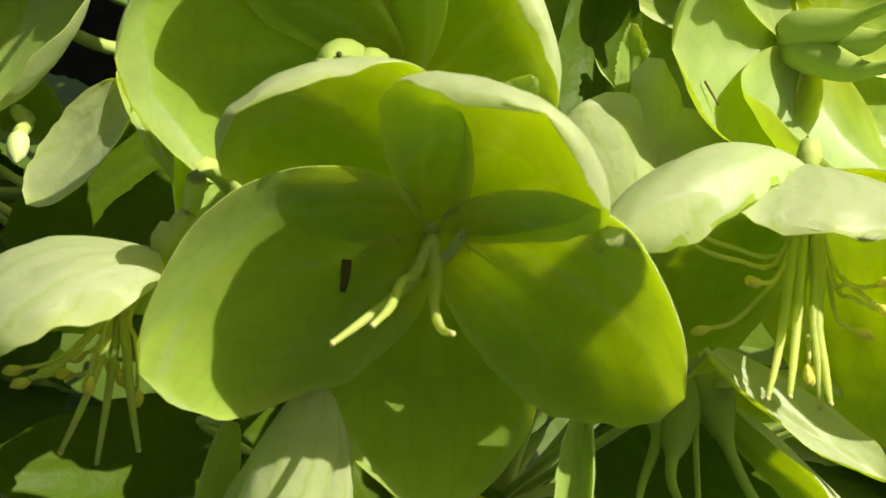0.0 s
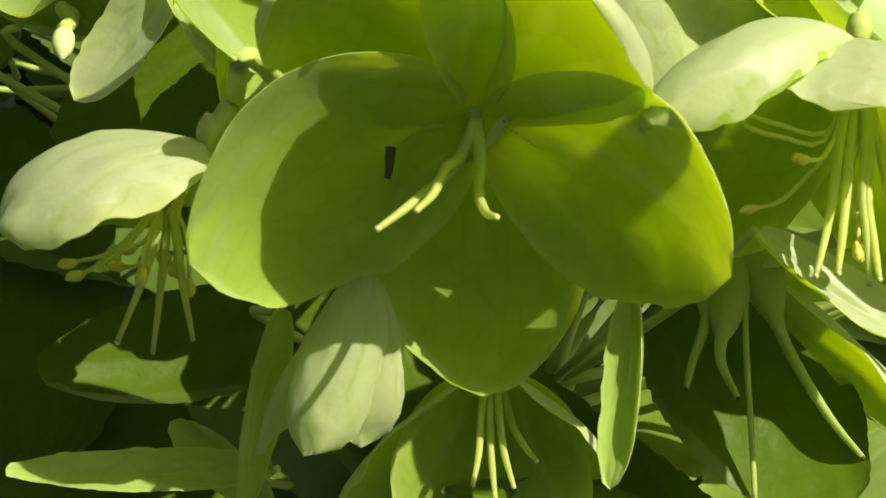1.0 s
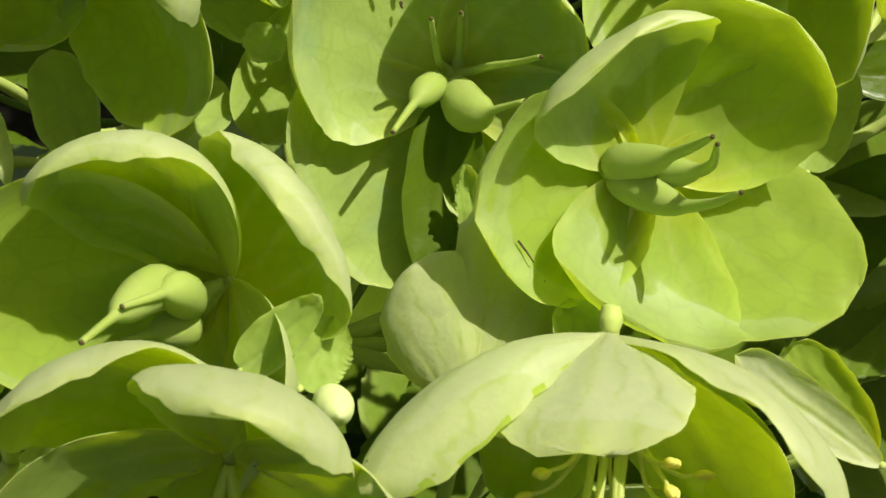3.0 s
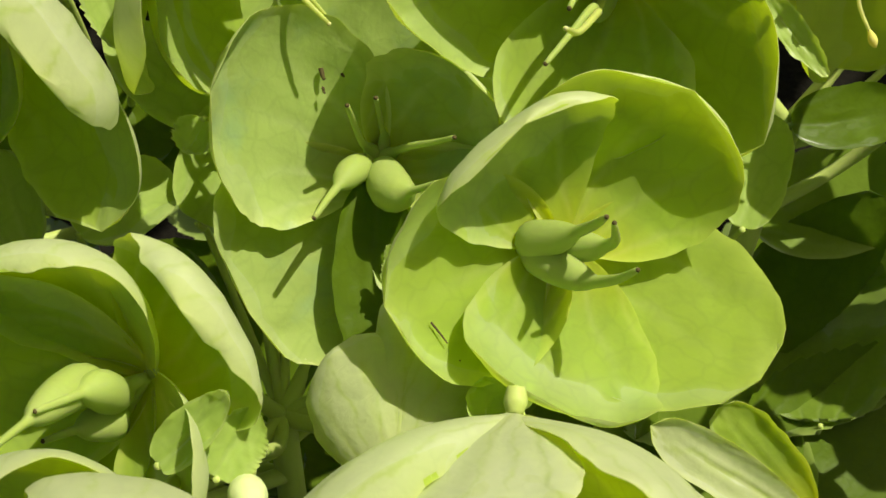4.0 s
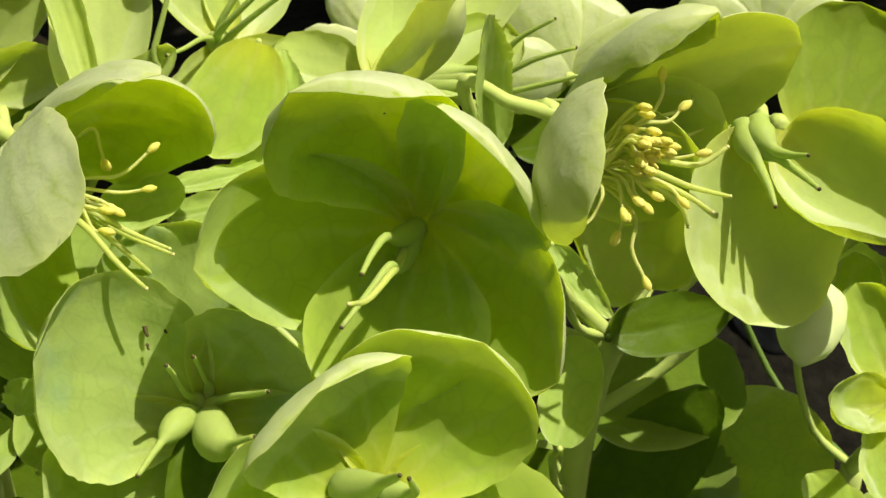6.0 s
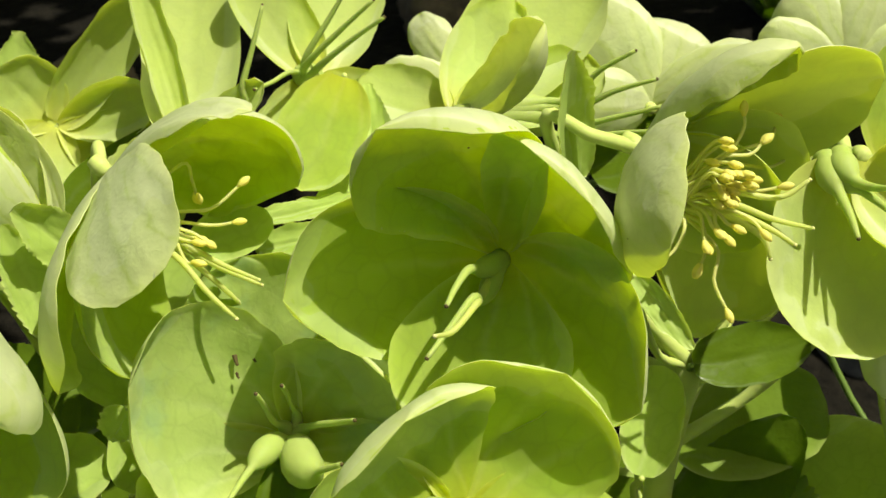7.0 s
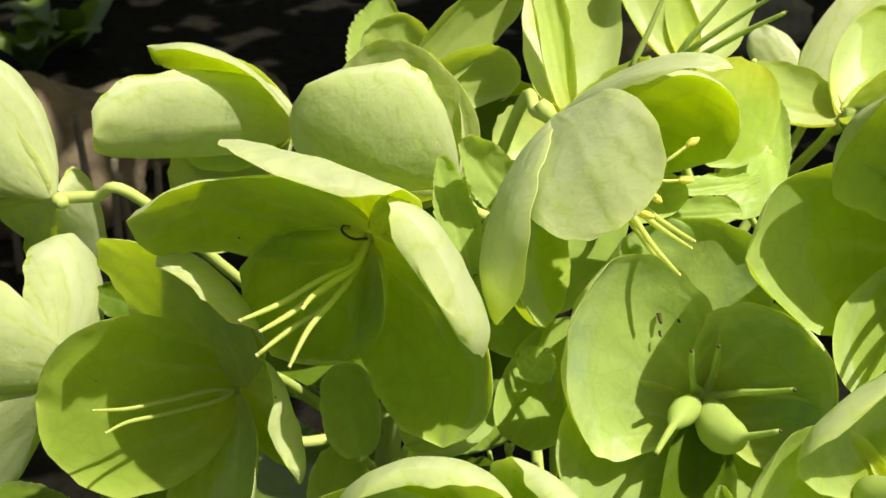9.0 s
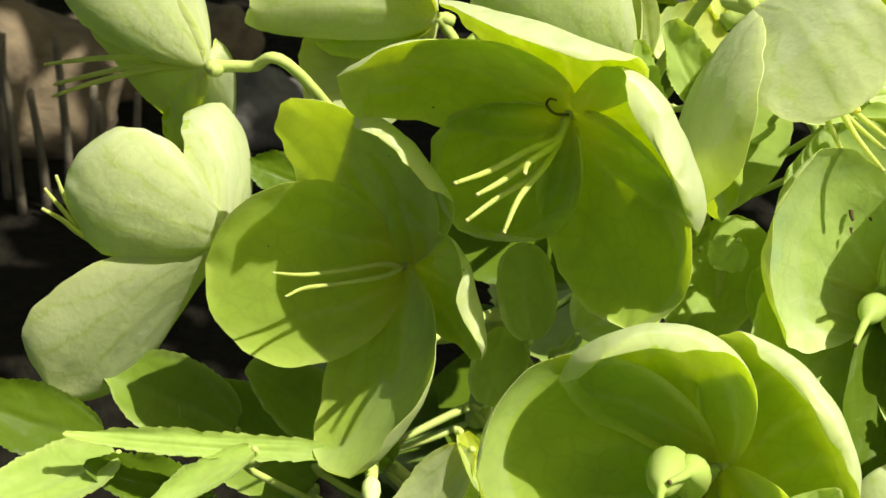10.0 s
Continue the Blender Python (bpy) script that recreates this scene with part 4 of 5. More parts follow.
stamen(flower_b, (-0.02, -0.05, -0.09), (-0.45, -0.24, -0.62), (-0.62, -0.26, -0.90), (-0.87, -0.28, -1.20), (-1.23, -0.21, -1.41))
stamen(flower_b, (-0.02, -0.05, -0.09), (-0.44, -0.28, -0.65), (-0.65, -0.34, -0.97), (-0.88, -0.37, -1.23), (-1.14, -0.34, -1.44))
stamen(flower_b, (-0.02, -0.05, -0.09), (-0.42, -0.26, -0.59), (-0.43, -0.34, -0.81), (-0.52, -0.34, -0.96), (-0.64, -0.32, -1.06))
stamen(flower_b, (-0.02, -0.05, -0.09), (-0.39, -0.26, -0.63), (-0.46, -0.39, -1.05), (-0.59, -0.36, -1.26), (-0.75, -0.26, -1.37))
stamen(flower_b, (-0.02, -0.05, -0.09), (-0.37, -0.28, -0.57), (-0.45, -0.37, -0.79), (-0.51, -0.46, -1.00), (-0.52, -0.54, -1.18))
stamen(flower_b, (-0.02, -0.05, -0.09), (-0.29, -0.25, -0.59), (-0.33, -0.25, -0.80), (-0.34, -0.23, -0.99), (-0.34, -0.22, -1.19))
stamen(flower_b, (-0.02, -0.05, -0.09), (-0.27, -0.25, -0.58), (-0.24, -0.28, -0.83), (-0.22, -0.32, -1.08), (-0.22, -0.31, -1.27))
stamen(flower_b, (-0.02, -0.05, -0.09), (-0.21, -0.24, -0.58), (-0.14, -0.26, -0.84), (-0.09, -0.30, -1.15), (-0.08, -0.34, -1.45))
style(flower_t, (0.00, -0.09, -0.05), (-0.11, -0.35, -0.03), (-0.23, -0.86, 0.02), (-0.30, -1.40, 0.05), (-0.42, -1.92, 0.10))
style(flower_t, (0.00, -0.09, -0.05), (-0.06, -0.36, -0.02), (-0.12, -0.91, -0.01), (-0.15, -1.49, -0.02), (-0.17, -2.04, 0.01))
style(flower_t, (0.00, -0.09, -0.05), (0.01, -0.36, -0.01), (-0.02, -0.88, 0.06), (-0.03, -1.42, 0.10), (0.01, -1.96, 0.15))
style(flower_t, (0.00, -0.09, -0.05), (0.08, -0.34, -0.03), (0.14, -0.87, -0.03), (0.20, -1.28, 0.09), (0.27, -1.67, 0.26))
pod(flower_x, (0.01, -0.09, -0.05), (-0.44, -0.21, -0.04), (-0.65, -0.79, -0.28), (-0.89, -1.32, -0.44), (-1.05, -1.75, -0.48), r=0.3, body=0.5)
pod(flower_x, (0.01, -0.09, -0.05), (-0.25, -0.26, 0.02), (-0.49, -0.95, -0.21), (-0.64, -1.49, -0.25), (-0.57, -2.06, -0.26), r=0.28, body=0.6)
pod(flower_x, (0.01, -0.09, -0.05), (0.03, -0.32, 0.10), (0.20, -1.22, -0.17), (0.53, -2.11, -0.39), (0.72, -2.77, -0.35), r=0.32, body=0.45)
pod(flower_x, (0.01, -0.09, -0.05), (-0.14, -0.31, 0.07), (-0.27, -1.14, -0.19), (-0.32, -2.16, -0.65), (-0.41, -2.99, -0.89), r=0.1, body=0.2)
withered(flower_a, (-0.78, -0.24, -0.29), (-0.78, -0.30, -0.38), (-0.78, -0.36, -0.46), (-0.79, -0.41, -0.54), r=0.05)
withered(flower_e, (-1.66, -1.22, -0.07), (-1.60, -1.27, -0.13), (-1.54, -1.33, -0.19), (-1.48, -1.39, -0.26), r=0.014)
stamen(flower_i, (0.05, -0.09, -0.01), (0.29, -0.82, -0.34), (0.59, -0.91, 0.21), (0.65, -0.93, 0.26), (0.69, -0.98, 0.27))
stamen(flower_i, (0.05, -0.09, -0.01), (0.31, -0.69, -0.10), (0.67, -0.90, 0.42), (0.78, -0.95, 0.55), (0.84, -1.06, 0.60))
stamen(flower_i, (0.05, -0.09, -0.01), (0.27, -0.90, -0.34), (0.75, -1.15, 0.20), (0.92, -1.31, 0.27), (1.01, -1.47, 0.33))
stamen(flower_i, (0.05, -0.09, -0.01), (0.29, -0.79, -0.26), (0.58, -1.11, 0.07), (0.66, -1.22, 0.08), (0.70, -1.33, 0.10))
stamen(flower_i, (0.05, -0.09, -0.01), (0.31, -0.71, -0.19), (0.72, -1.05, 0.04), (0.88, -1.13, 0.03), (0.98, -1.20, 0.02))
stamen(flower_i, (0.05, -0.09, -0.01), (0.28, -0.87, -0.31), (0.65, -1.13, 0.22), (0.75, -1.27, 0.30), (0.80, -1.43, 0.35))
stamen(flower_i, (0.05, -0.09, -0.01), (0.32, -0.66, -0.11), (0.63, -1.01, 0.10), (0.74, -1.07, 0.12), (0.80, -1.14, 0.12))
stamen(flower_i, (0.05, -0.09, -0.01), (0.28, -0.86, -0.40), (0.66, -1.12, -0.04), (0.79, -1.22, -0.08), (0.87, -1.29, -0.09))
stamen(flower_i, (0.05, -0.09, -0.01), (0.30, -0.78, -0.25), (0.56, -1.32, -0.26), (0.62, -1.50, -0.37), (0.67, -1.61, -0.39))
stamen(flower_i, (0.05, -0.09, -0.01), (0.30, -0.79, -0.31), (0.68, -1.26, -0.27), (0.83, -1.42, -0.40), (0.92, -1.49, -0.43))
stamen(flower_i, (0.05, -0.09, -0.01), (0.29, -0.78, -0.19), (0.69, -1.14, 0.20), (0.83, -1.28, 0.28), (0.90, -1.44, 0.33))
stamen(flower_i, (0.05, -0.09, -0.01), (0.30, -0.74, -0.19), (0.67, -1.13, 0.04), (0.78, -1.25, 0.05), (0.86, -1.36, 0.06))
stamen(flower_i, (0.05, -0.09, -0.01), (0.30, -0.77, -0.18), (0.76, -1.18, 0.11), (0.94, -1.33, 0.14), (1.05, -1.48, 0.18))
stamen(flower_i, (0.05, -0.09, -0.01), (0.30, -0.75, -0.18), (0.71, -1.03, 0.24), (0.84, -1.11, 0.32), (0.92, -1.23, 0.35))
stamen(flower_i, (0.05, -0.09, -0.01), (0.27, -0.92, -0.35), (0.62, -1.18, 0.20), (0.71, -1.34, 0.27), (0.75, -1.51, 0.34))
stamen(flower_i, (0.05, -0.09, -0.01), (0.32, -0.67, -0.11), (0.69, -0.88, 0.33), (0.82, -0.90, 0.43), (0.89, -0.97, 0.45))
stamen(flower_h, (0.07, -0.04, -0.06), (0.57, -0.72, -0.42), (0.88, -1.12, -0.42), (1.10, -1.22, -0.48), (1.26, -1.28, -0.50))
stamen(flower_h, (0.07, -0.04, -0.06), (0.57, -0.71, -0.42), (0.89, -1.04, -0.30), (1.08, -1.35, -0.72), (1.23, -1.41, -0.74))
stamen(flower_h, (0.07, -0.04, -0.06), (0.56, -0.67, -0.45), (0.87, -0.94, -0.43), (1.09, -0.97, -0.57), (1.24, -0.96, -0.64))
# brown spots on the sepals, built as short dark tubes
withered(flower_f, (-0.68, 0.43, 1.31), (-0.67, 0.40, 1.27), (-0.66, 0.36, 1.23), (-0.64, 0.33, 1.19), r=0.035)
withered(flower_f, (-0.41, 0.37, 1.25), (-0.40, 0.35, 1.23), (-0.39, 0.35, 1.22), (-0.38, 0.34, 1.21), r=0.02)
withered(flower_f, (0.01, 0.43, 1.25), (0.02, 0.41, 1.23), (0.04, 0.40, 1.21), (0.04, 0.38, 1.19), r=0.02)
withered(flower_f, (-0.68, 0.27, 1.11), (-0.66, 0.26, 1.10), (-0.66, 0.24, 1.07), (-0.64, 0.22, 1.05), r=0.022)


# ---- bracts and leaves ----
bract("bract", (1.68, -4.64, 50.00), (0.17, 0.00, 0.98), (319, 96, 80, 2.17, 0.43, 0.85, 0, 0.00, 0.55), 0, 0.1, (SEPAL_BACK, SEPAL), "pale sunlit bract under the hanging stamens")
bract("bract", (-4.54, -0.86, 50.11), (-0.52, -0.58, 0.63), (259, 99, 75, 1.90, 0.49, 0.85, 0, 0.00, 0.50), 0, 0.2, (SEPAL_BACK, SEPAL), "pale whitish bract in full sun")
bract("bract", (-4.70, -0.55, 50.15), (-0.03, -0.27, 0.96), (298, 99, 75, 2.07, 0.25, 1.02, 0, 0.00, 0.50), 0, 0.2, (SEPAL, SEPAL_BACK), "pale green bract beside the flower stalk")
bract("bract", (-3.23, -3.51, 50.61), (-0.15, -0.45, 0.88), (248, 96, 80, 0.75, 0.20, 0.85, 0, 0.00, 0.50), 0.05, 0.3, BRACT, "small sunlit green bract")
bract("bract", (-1.36, -3.70, 51.36), (-0.42, -0.66, 0.62), (61, 98, 78, 1.25, 0.30, 0.85, 15, 0.00, 0.45), 0, 0.5, BRACT, "pale pointed bract between the flowers")
bract("bract", (-0.75, -3.72, 51.11), (0.32, -0.70, 0.64), (41, 99, 75, 0.86, 0.37, 0.85, 0, 0.00, 0.50), 0.06, 0.3, BRACT, "green serrated bract beside a round bud")
bract("bract", (1.40, -0.85, 50.72), (0.01, -0.95, 0.32), (98, 96, 80, 1.03, 0.23, 0.85, 0, 0.00, 0.45), 0.12, 0.5, BRACT, "small toothed green bract")
bract("bract", (2.27, -3.10, 51.00), (0.15, -0.53, 0.83), (65, 98, 78, 0.62, 0.32, 0.85, 0, 0.00, 0.50), 0, 0.2, BRACT, "small rounded green bract behind a stalk")
bract("bract", (-4.47, 10.22, 52.62), (0.10, -0.79, 0.60), (78, 96, 80, 1.96, 0.61, 0.85, 0, 0.00, 0.45), 0.08, 0.6, BRACT, "pointed pale green bract with toothed edges")
bract("bract", (-2.17, 2.22, 53.09), (0.44, -0.77, 0.46), (93, 96, 80, 1.89, 0.39, 0.85, 0, 0.00, 0.50), 0.1, 0.55, BRACT, "pointed green bract with toothed edges")
bract("bract", (-1.55, 2.95, 53.83), (0.61, -0.77, 0.17), (121, 96, 80, 1.61, 0.42, 0.68, 0, 0.00, 0.50), 0.05, 0.4, BRACT, "broad green bract with toothed edges")
bract("bract", (5.49, 2.31, 54.79), (0.60, -0.80, -0.08), (95, 96, 80, 2.18, 0.40, 0.85, 0, 0.00, 0.48), 0.06, 0.55, BRACT, "upright pointed green bract")
bract("bract", (2.62, 4.96, 53.31), (-0.01, -0.47, 0.88), (91, 96, 80, 2.27, 0.39, 0.85, 0, 0.00, 0.50), 0.05, 0.5, BRACT, "upright pale green bract")
bract("bract", (0.69, 4.07, 53.66), (0.04, -0.42, 0.91), (6, 96, 80, 1.62, 0.23, 0.85, 0, 0.00, 0.50), 0.04, 0.3, BRACT, "narrow sunlit bract lying flat")
bract("bract", (0.75, 3.67, 53.40), (-0.19, -0.51, 0.84), (19, 96, 80, 1.16, 0.29, 0.85, 0, 0.00, 0.50), 0, 0.2, BRACT, "narrow green bract among stalks")
bract("bract", (6.01, 0.83, 54.18), (-0.36, -0.64, 0.68), (321, 96, 80, 1.29, 0.21, 1.02, 0, 0.00, 0.45), 0, 0.4, BRACT, "small pale pointed bract")
bract("bract", (-1.08, 1.05, 52.68), (-0.21, -0.74, 0.64), (247, 96, 80, 0.52, 0.31, 0.85, 0, 0.00, 0.50), 0.1, 0.3, BRACT, "toothed green bract behind the flower")
bract("leaf", (6.85, 3.75, 45.2), (-0.26, -0.89, 0.37), (51, 96, 82, 4.15, 0.98, 0.5, 6, 0.12, 0.52), 0.02, 0.25, LEAF, "dark green leaf in shade beside the stem")
bract("bract", (7.32, 4.3, 47.9), (0.13, -0.78, 0.61), (2, 96, 80, 3.16, 1.05, 0.6, -6, 0.0, 0.55), 0, 0.05, SHADED_BRACT, "rounded green leaf in shade")
bract("bract", (8.9, 4.6, 43.41), (-0.31, -0.93, 0.18), (61, 96, 80, 4.84, 1.75, 0.5, 0, 0.0, 0.55), 0.012, 0.05, BRACT, "broad spotted green leaf partly in sun")
bract("bract", (6.95, 4.5, 48.25), (0.40, -0.76, 0.52), (339, 96, 82, 1.5, 0.32, 0.6, 0, 0.0, 0.5), 0, 0.3, BRACT, "pale leaf catching the sun behind the stem")
# the dark LEAF colour stands in for shade that misses this bract
bract("leaf", (7.45, 3.27, 50.52), (-0.09, -0.60, 0.79), (10, 98, 78, 1.99, 0.56, 0.68, 0, 0.00, 0.50), 0, 0.3, LEAF, "green bract in shade below the flowers")
bract("bract", (-6.49, -0.07, 49.13), (0.18, -0.43, 0.89), (165, 95, 83, 3.83, 0.24, 1.02, 0, 0.00, 0.42), 0.12, 0.5, BRACT, "narrow serrated green bract")
bract("bract", (-7.59, -0.38, 49.35), (-0.03, -0.39, 0.92), (222, 98, 78, 1.75, 0.30, 1.19, 0, 0.00, 0.50), 0.04, 0.4, BRACT, "folded pale edged bract")
bract("bract", (-9.61, -0.18, 48.88), (0.11, -0.26, 0.96), (218, 98, 78, 2.09, 0.56, 0.68, 0, 0.00, 0.50), 0.05, 0.3, BRACT, "sunlit green leaf low on the plant")
bract("leaf", (-7.39, 3.72, 51.39), (0.06, -0.70, 0.71), (161, 96, 80, 1.05, 0.38, 0.68, 0, 0.00, 0.50), 0.05, 0.4, LEAF, "dark green leaflet behind the flowers")
bract("bract", (-3.76, 0.90, 50.74), (0.03, -0.88, 0.48), (100, 98, 78, 1.48, 0.48, 0.85, 0, 0.00, 0.52), 0, 0.1, BRACT, "rounded young green bract on a thin stalk")
bract("bract", (-4.30, 0.85, 49.51), (0.02, -0.75, 0.66), (76, 98, 78, 1.26, 0.47, 0.85, 0, 0.00, 0.50), 0, 0.1, BRACT, "green bract in shade")
bract("bract", (-1.51, 1.50, 50.61), (0.05, -0.74, 0.67), (58, 98, 78, 2.22, 0.73, 0.68, 0, 0.00, 0.50), 0, 0.1, BRACT, "broad green bract in shade between flowers")
bract("bract", (-0.38, 0.48, 51.27), (-0.02, -0.75, 0.66), (103, 98, 78, 1.23, 0.31, 1.02, 0, 0.00, 0.50), 0, 0.1, BRACT, "narrow green bract in shade")
bract("bract", (-3.01, -4.11, 48.01), (0.27, -0.66, 0.70), (247, 95, 83, 2.26, 0.27, 1.36, 0, 0.00, 0.50), 0, 0.2, BRACT, "long folded green bract in shade")
bract("bract", (0.53, -4.79, 49.29), (-0.68, -0.44, 0.59), (306, 96, 80, 2.15, 0.30, 1.70, -20, 0.00, 0.55), 0, 0.2, BRACT, "folded green bract with a sunlit edge")
bract("bract", (-2.92, -4.98, 46.32), (0.25, -0.47, 0.85), (162, 98, 78, 2.97, 0.28, 1.02, 0, 0.00, 0.50), 0.03, 0.4, BRACT, "long green leaf tip catching the sun")
bract("bract", (-2.93, -5.00, 45.65), (-0.15, -0.62, 0.77), (154, 101, 73, 1.60, 0.30, 1.02, 0, 0.00, 0.50), 0, 0.2, BRACT, "curled green leaf in shade")
bract("leaf", (-2.07, -2.46, 46.42), (0.12, -0.47, 0.87), (184, 98, 78, 3.91, 0.76, 0.68, 0, 0.00, 0.50), 0.02, 0.3, LEAF, "broad dark leaf in deep shade")
bract("leaf", (1.58, -4.91, 45.87), (0.17, -0.50, 0.85), (164, 96, 80, 2.67, 0.27, 0.85, 0, 0.00, 0.50), 0.02, 0.3, LEAF, "dark green leaf below the hanging flower")
bract("bract", (-8.12, 1.30, 48.25), (0.19, -0.64, 0.74), (148, 98, 78, 2.26, 0.71, 0.68, 0, 0.00, 0.50), 0.02, 0.3, SHADED_BRACT, "broad green bract in shade")
bract("bract", (-6.80, 0.87, 47.60), (0.09, -0.64, 0.77), (144, 98, 78, 2.59, 0.85, 0.68, 0, 0.00, 0.50), 0.02, 0.3, SHADED_BRACT, "broad green bract in shade")
bract("bract", (-5.58, 0.81, 48.27), (0.02, -0.61, 0.79), (149, 98, 78, 2.84, 0.62, 0.68, 0, 0.00, 0.50), 0.02, 0.3, SHADED_BRACT, "green bract in shade under the flowers")
bract("leaf", (-8.24, -0.02, 48.02), (0.53, -0.53, 0.66), (143, 98, 78, 2.07, 0.41, 0.68, 0, 0.00, 0.50), 0.1, 0.4, LEAF, "toothed green bract low on the plant")
bract("leaf", (-10.09, 0.62, 48.26), (0.29, -0.53, 0.79), (145, 98, 78, 2.15, 0.60, 0.68, 0, 0.00, 0.50), 0.04, 0.3, LEAF, "green leaf half in sun low on the plant")
bract("bract", (10.71, -0.51, 48.69), (0.12, -0.43, 0.89), (101, 98, 78, 1.65, 0.52, 0.68, 0, 0.00, 0.50), 0, 0.1, (SEPAL, SEPAL_BACK), "pale sunlit sepal behind a stalk")
bract("bract", (10.76, 2.26, 50.85), (0.16, -0.69, 0.70), (45, 98, 78, 1.50, 0.50, 0.68, 0, 0.00, 0.50), 0, 0.1, (SEPAL, SEPAL_BACK), "pale sunlit sepal behind the flowers")
bract("bract", (6.12, 0.72, 50.59), (-0.09, -0.64, 0.77), (77, 96, 80, 1.74, 0.50, 0.85, 0, 0.00, 0.50), 0, 0.1, BRACT, "green bract in shade beside the stem")
bract("bract", (-3.09, 1.11, 50.83), (0.24, -0.41, 0.88), (15, 96, 80, 1.66, 0.65, 0.68, 0, 0.00, 0.50), 0, 0.1, BRACT, "green bract in shade between flowers")
bract("leaf", (-1.37, -0.33, 49.40), (-0.03, -0.54, 0.84), (113, 96, 80, 1.99, 0.64, 0.68, 0, 0.00, 0.50), 0, 0.1, LEAF, "green leaf in deep shade")
bract("bract", (-1.24, 2.45, 51.65), (0.06, -0.64, 0.77), (128, 96, 80, 2.11, 0.58, 0.68, 0, 0.00, 0.50), 0, 0.2, BRACT, "green bract behind the hooded flower")
bract("leaf", (-3.69, -0.27, 49.44), (-0.12, -0.73, 0.67), (227, 96, 80, 2.88, 0.63, 0.51, 0, 0.00, 0.50), 0.03, 0.3, LEAF, "dark leaf behind the hanging flower")
bract("leaf", (-3.22, -1.19, 49.33), (-0.08, -0.72, 0.69), (225, 96, 80, 2.16, 0.54, 0.51, 0, 0.00, 0.50), 0.03, 0.3, LEAF, "dark leaf in shade between two flowers")
bract("leaf", (1.11, 0.59, 51.91), (0.00, -0.67, 0.74), (265, 96, 80, 2.44, 0.53, 0.51, 0, 0.00, 0.50), 0, 0.2, LEAF, "dark green leaf behind the flowers")
bract("leaf", (1.90, -2.54, 47.26), (-0.15, -0.41, 0.90), (324, 96, 80, 3.41, 1.19, 0.51, 0, 0.00, 0.50), 0.03, 0.3, LEAF, "broad dark green leaf in deep shade")
bract("leaf", (-1.48, -2.68, 46.29), (-0.18, -0.40, 0.90), (330, 96, 80, 3.35, 1.19, 0.51, 0, 0.00, 0.50), 0.03, 0.3, LEAF, "broad dark green leaf under the hanging flower")
bract("leaf", (-6.07, 4.77, 50.61), (-0.12, -0.57, 0.81), (357, 96, 80, 4.13, 1.05, 0.51, 0, 0.00, 0.50), 0.03, 0.3, LEAF, "dark green leaf behind the flower stalks")
bract("leaf", (-1.28, 5.26, 50.99), (0.11, -0.45, 0.88), (224, 96, 80, 2.64, 0.86, 0.51, 0, 0.00, 0.50), 0.03, 0.3, LEAF, "dark green leaf between the flowers")
bract("leaf", (10.45, 5.50, 50.18), (-0.10, -0.55, 0.83), (339, 96, 80, 2.99, 1.01, 0.51, 0, 0.00, 0.50), 0.03, 0.3, LEAF, "dark leaf in shade behind the flowers")
bract("leaf", (6.71, 9.37, 50.79), (-0.26, -0.66, 0.71), (38, 96, 80, 3.12, 1.23, 0.51, 0, 0.00, 0.50), 0, 0.2, LEAF, "dark green leaf behind the flowers")
bract("leaf", (-3.37, 7.95, 51.69), (-0.11, -0.63, 0.77), (30, 96, 80, 3.24, 0.96, 0.51, 0, 0.00, 0.50), 0, 0.2, LEAF, "dark green leaf behind the stalks")
bract("leaf", (-3.30, 8.05, 50.90), (-0.37, -0.76, 0.54), (56, 96, 80, 1.90, 0.86, 0.51, 0, 0.00, 0.50), 0, 0.2, LEAF, "dark green leaf behind the bracts")
bract("leaf", (1.79, 3.90, 51.69), (-0.02, -0.58, 0.81), (316, 96, 80, 2.09, 0.69, 0.51, 0, 0.00, 0.50), 0, 0.2, LEAF, "dark green leaf between two flowers")
bract("bract", (-1.34, 3.74, 51.65), (-0.14, -0.72, 0.68), (58, 96, 80, 2.32, 0.74, 0.51, 0, 0.00, 0.50), 0, 0.2, BRACT, "green bract behind the hooded flower")
bract("bract", (2.30, 6.14, 54.99), (0.08, -0.57, 0.82), (241, 96, 80, 2.20, 0.75, 0.51, 0, 0.00, 0.55), 0, 0.05, (SEPAL, SEPAL_BACK), "rounded green leaf between the flowers")
bract("bract", (2.59, 5.44, 53.69), (0.19, -0.45, 0.87), (220, 96, 80, 1.59, 0.54, 0.51, 0, 0.00, 0.50), 0, 0.1, BRACT, "green bract behind the open flower")
bract("bract", (-0.21, 3.45, 53.70), (0.05, -0.70, 0.72), (11, 96, 80, 1.31, 0.42, 0.51, 0, 0.00, 0.50), 0, 0.2, BRACT, "green bract under the yellow stamens")
bract("bract", (10.84, 3.63, 53.46), (-0.10, -0.90, 0.43), (76, 96, 80, 2.28, 1.08, 0.51, 0, 0.00, 0.55), 0, 0.05, (SEPAL, SEPAL_BACK), "broad green sepal behind the drooping pods")
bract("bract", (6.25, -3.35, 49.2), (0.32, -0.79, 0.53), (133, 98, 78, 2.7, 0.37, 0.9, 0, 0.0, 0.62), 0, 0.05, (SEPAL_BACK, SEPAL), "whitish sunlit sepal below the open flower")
bract("bract", (6.45, -2.7, 48.55), (0.1, -0.85, 0.5), (124, 96, 80, 2.0, 0.5, 1.0, 0, 0.0, 0.55), 0, 0.05, (SEPAL, SEPAL_BACK), "green sepal with a sunlit rim beside a whitish one")
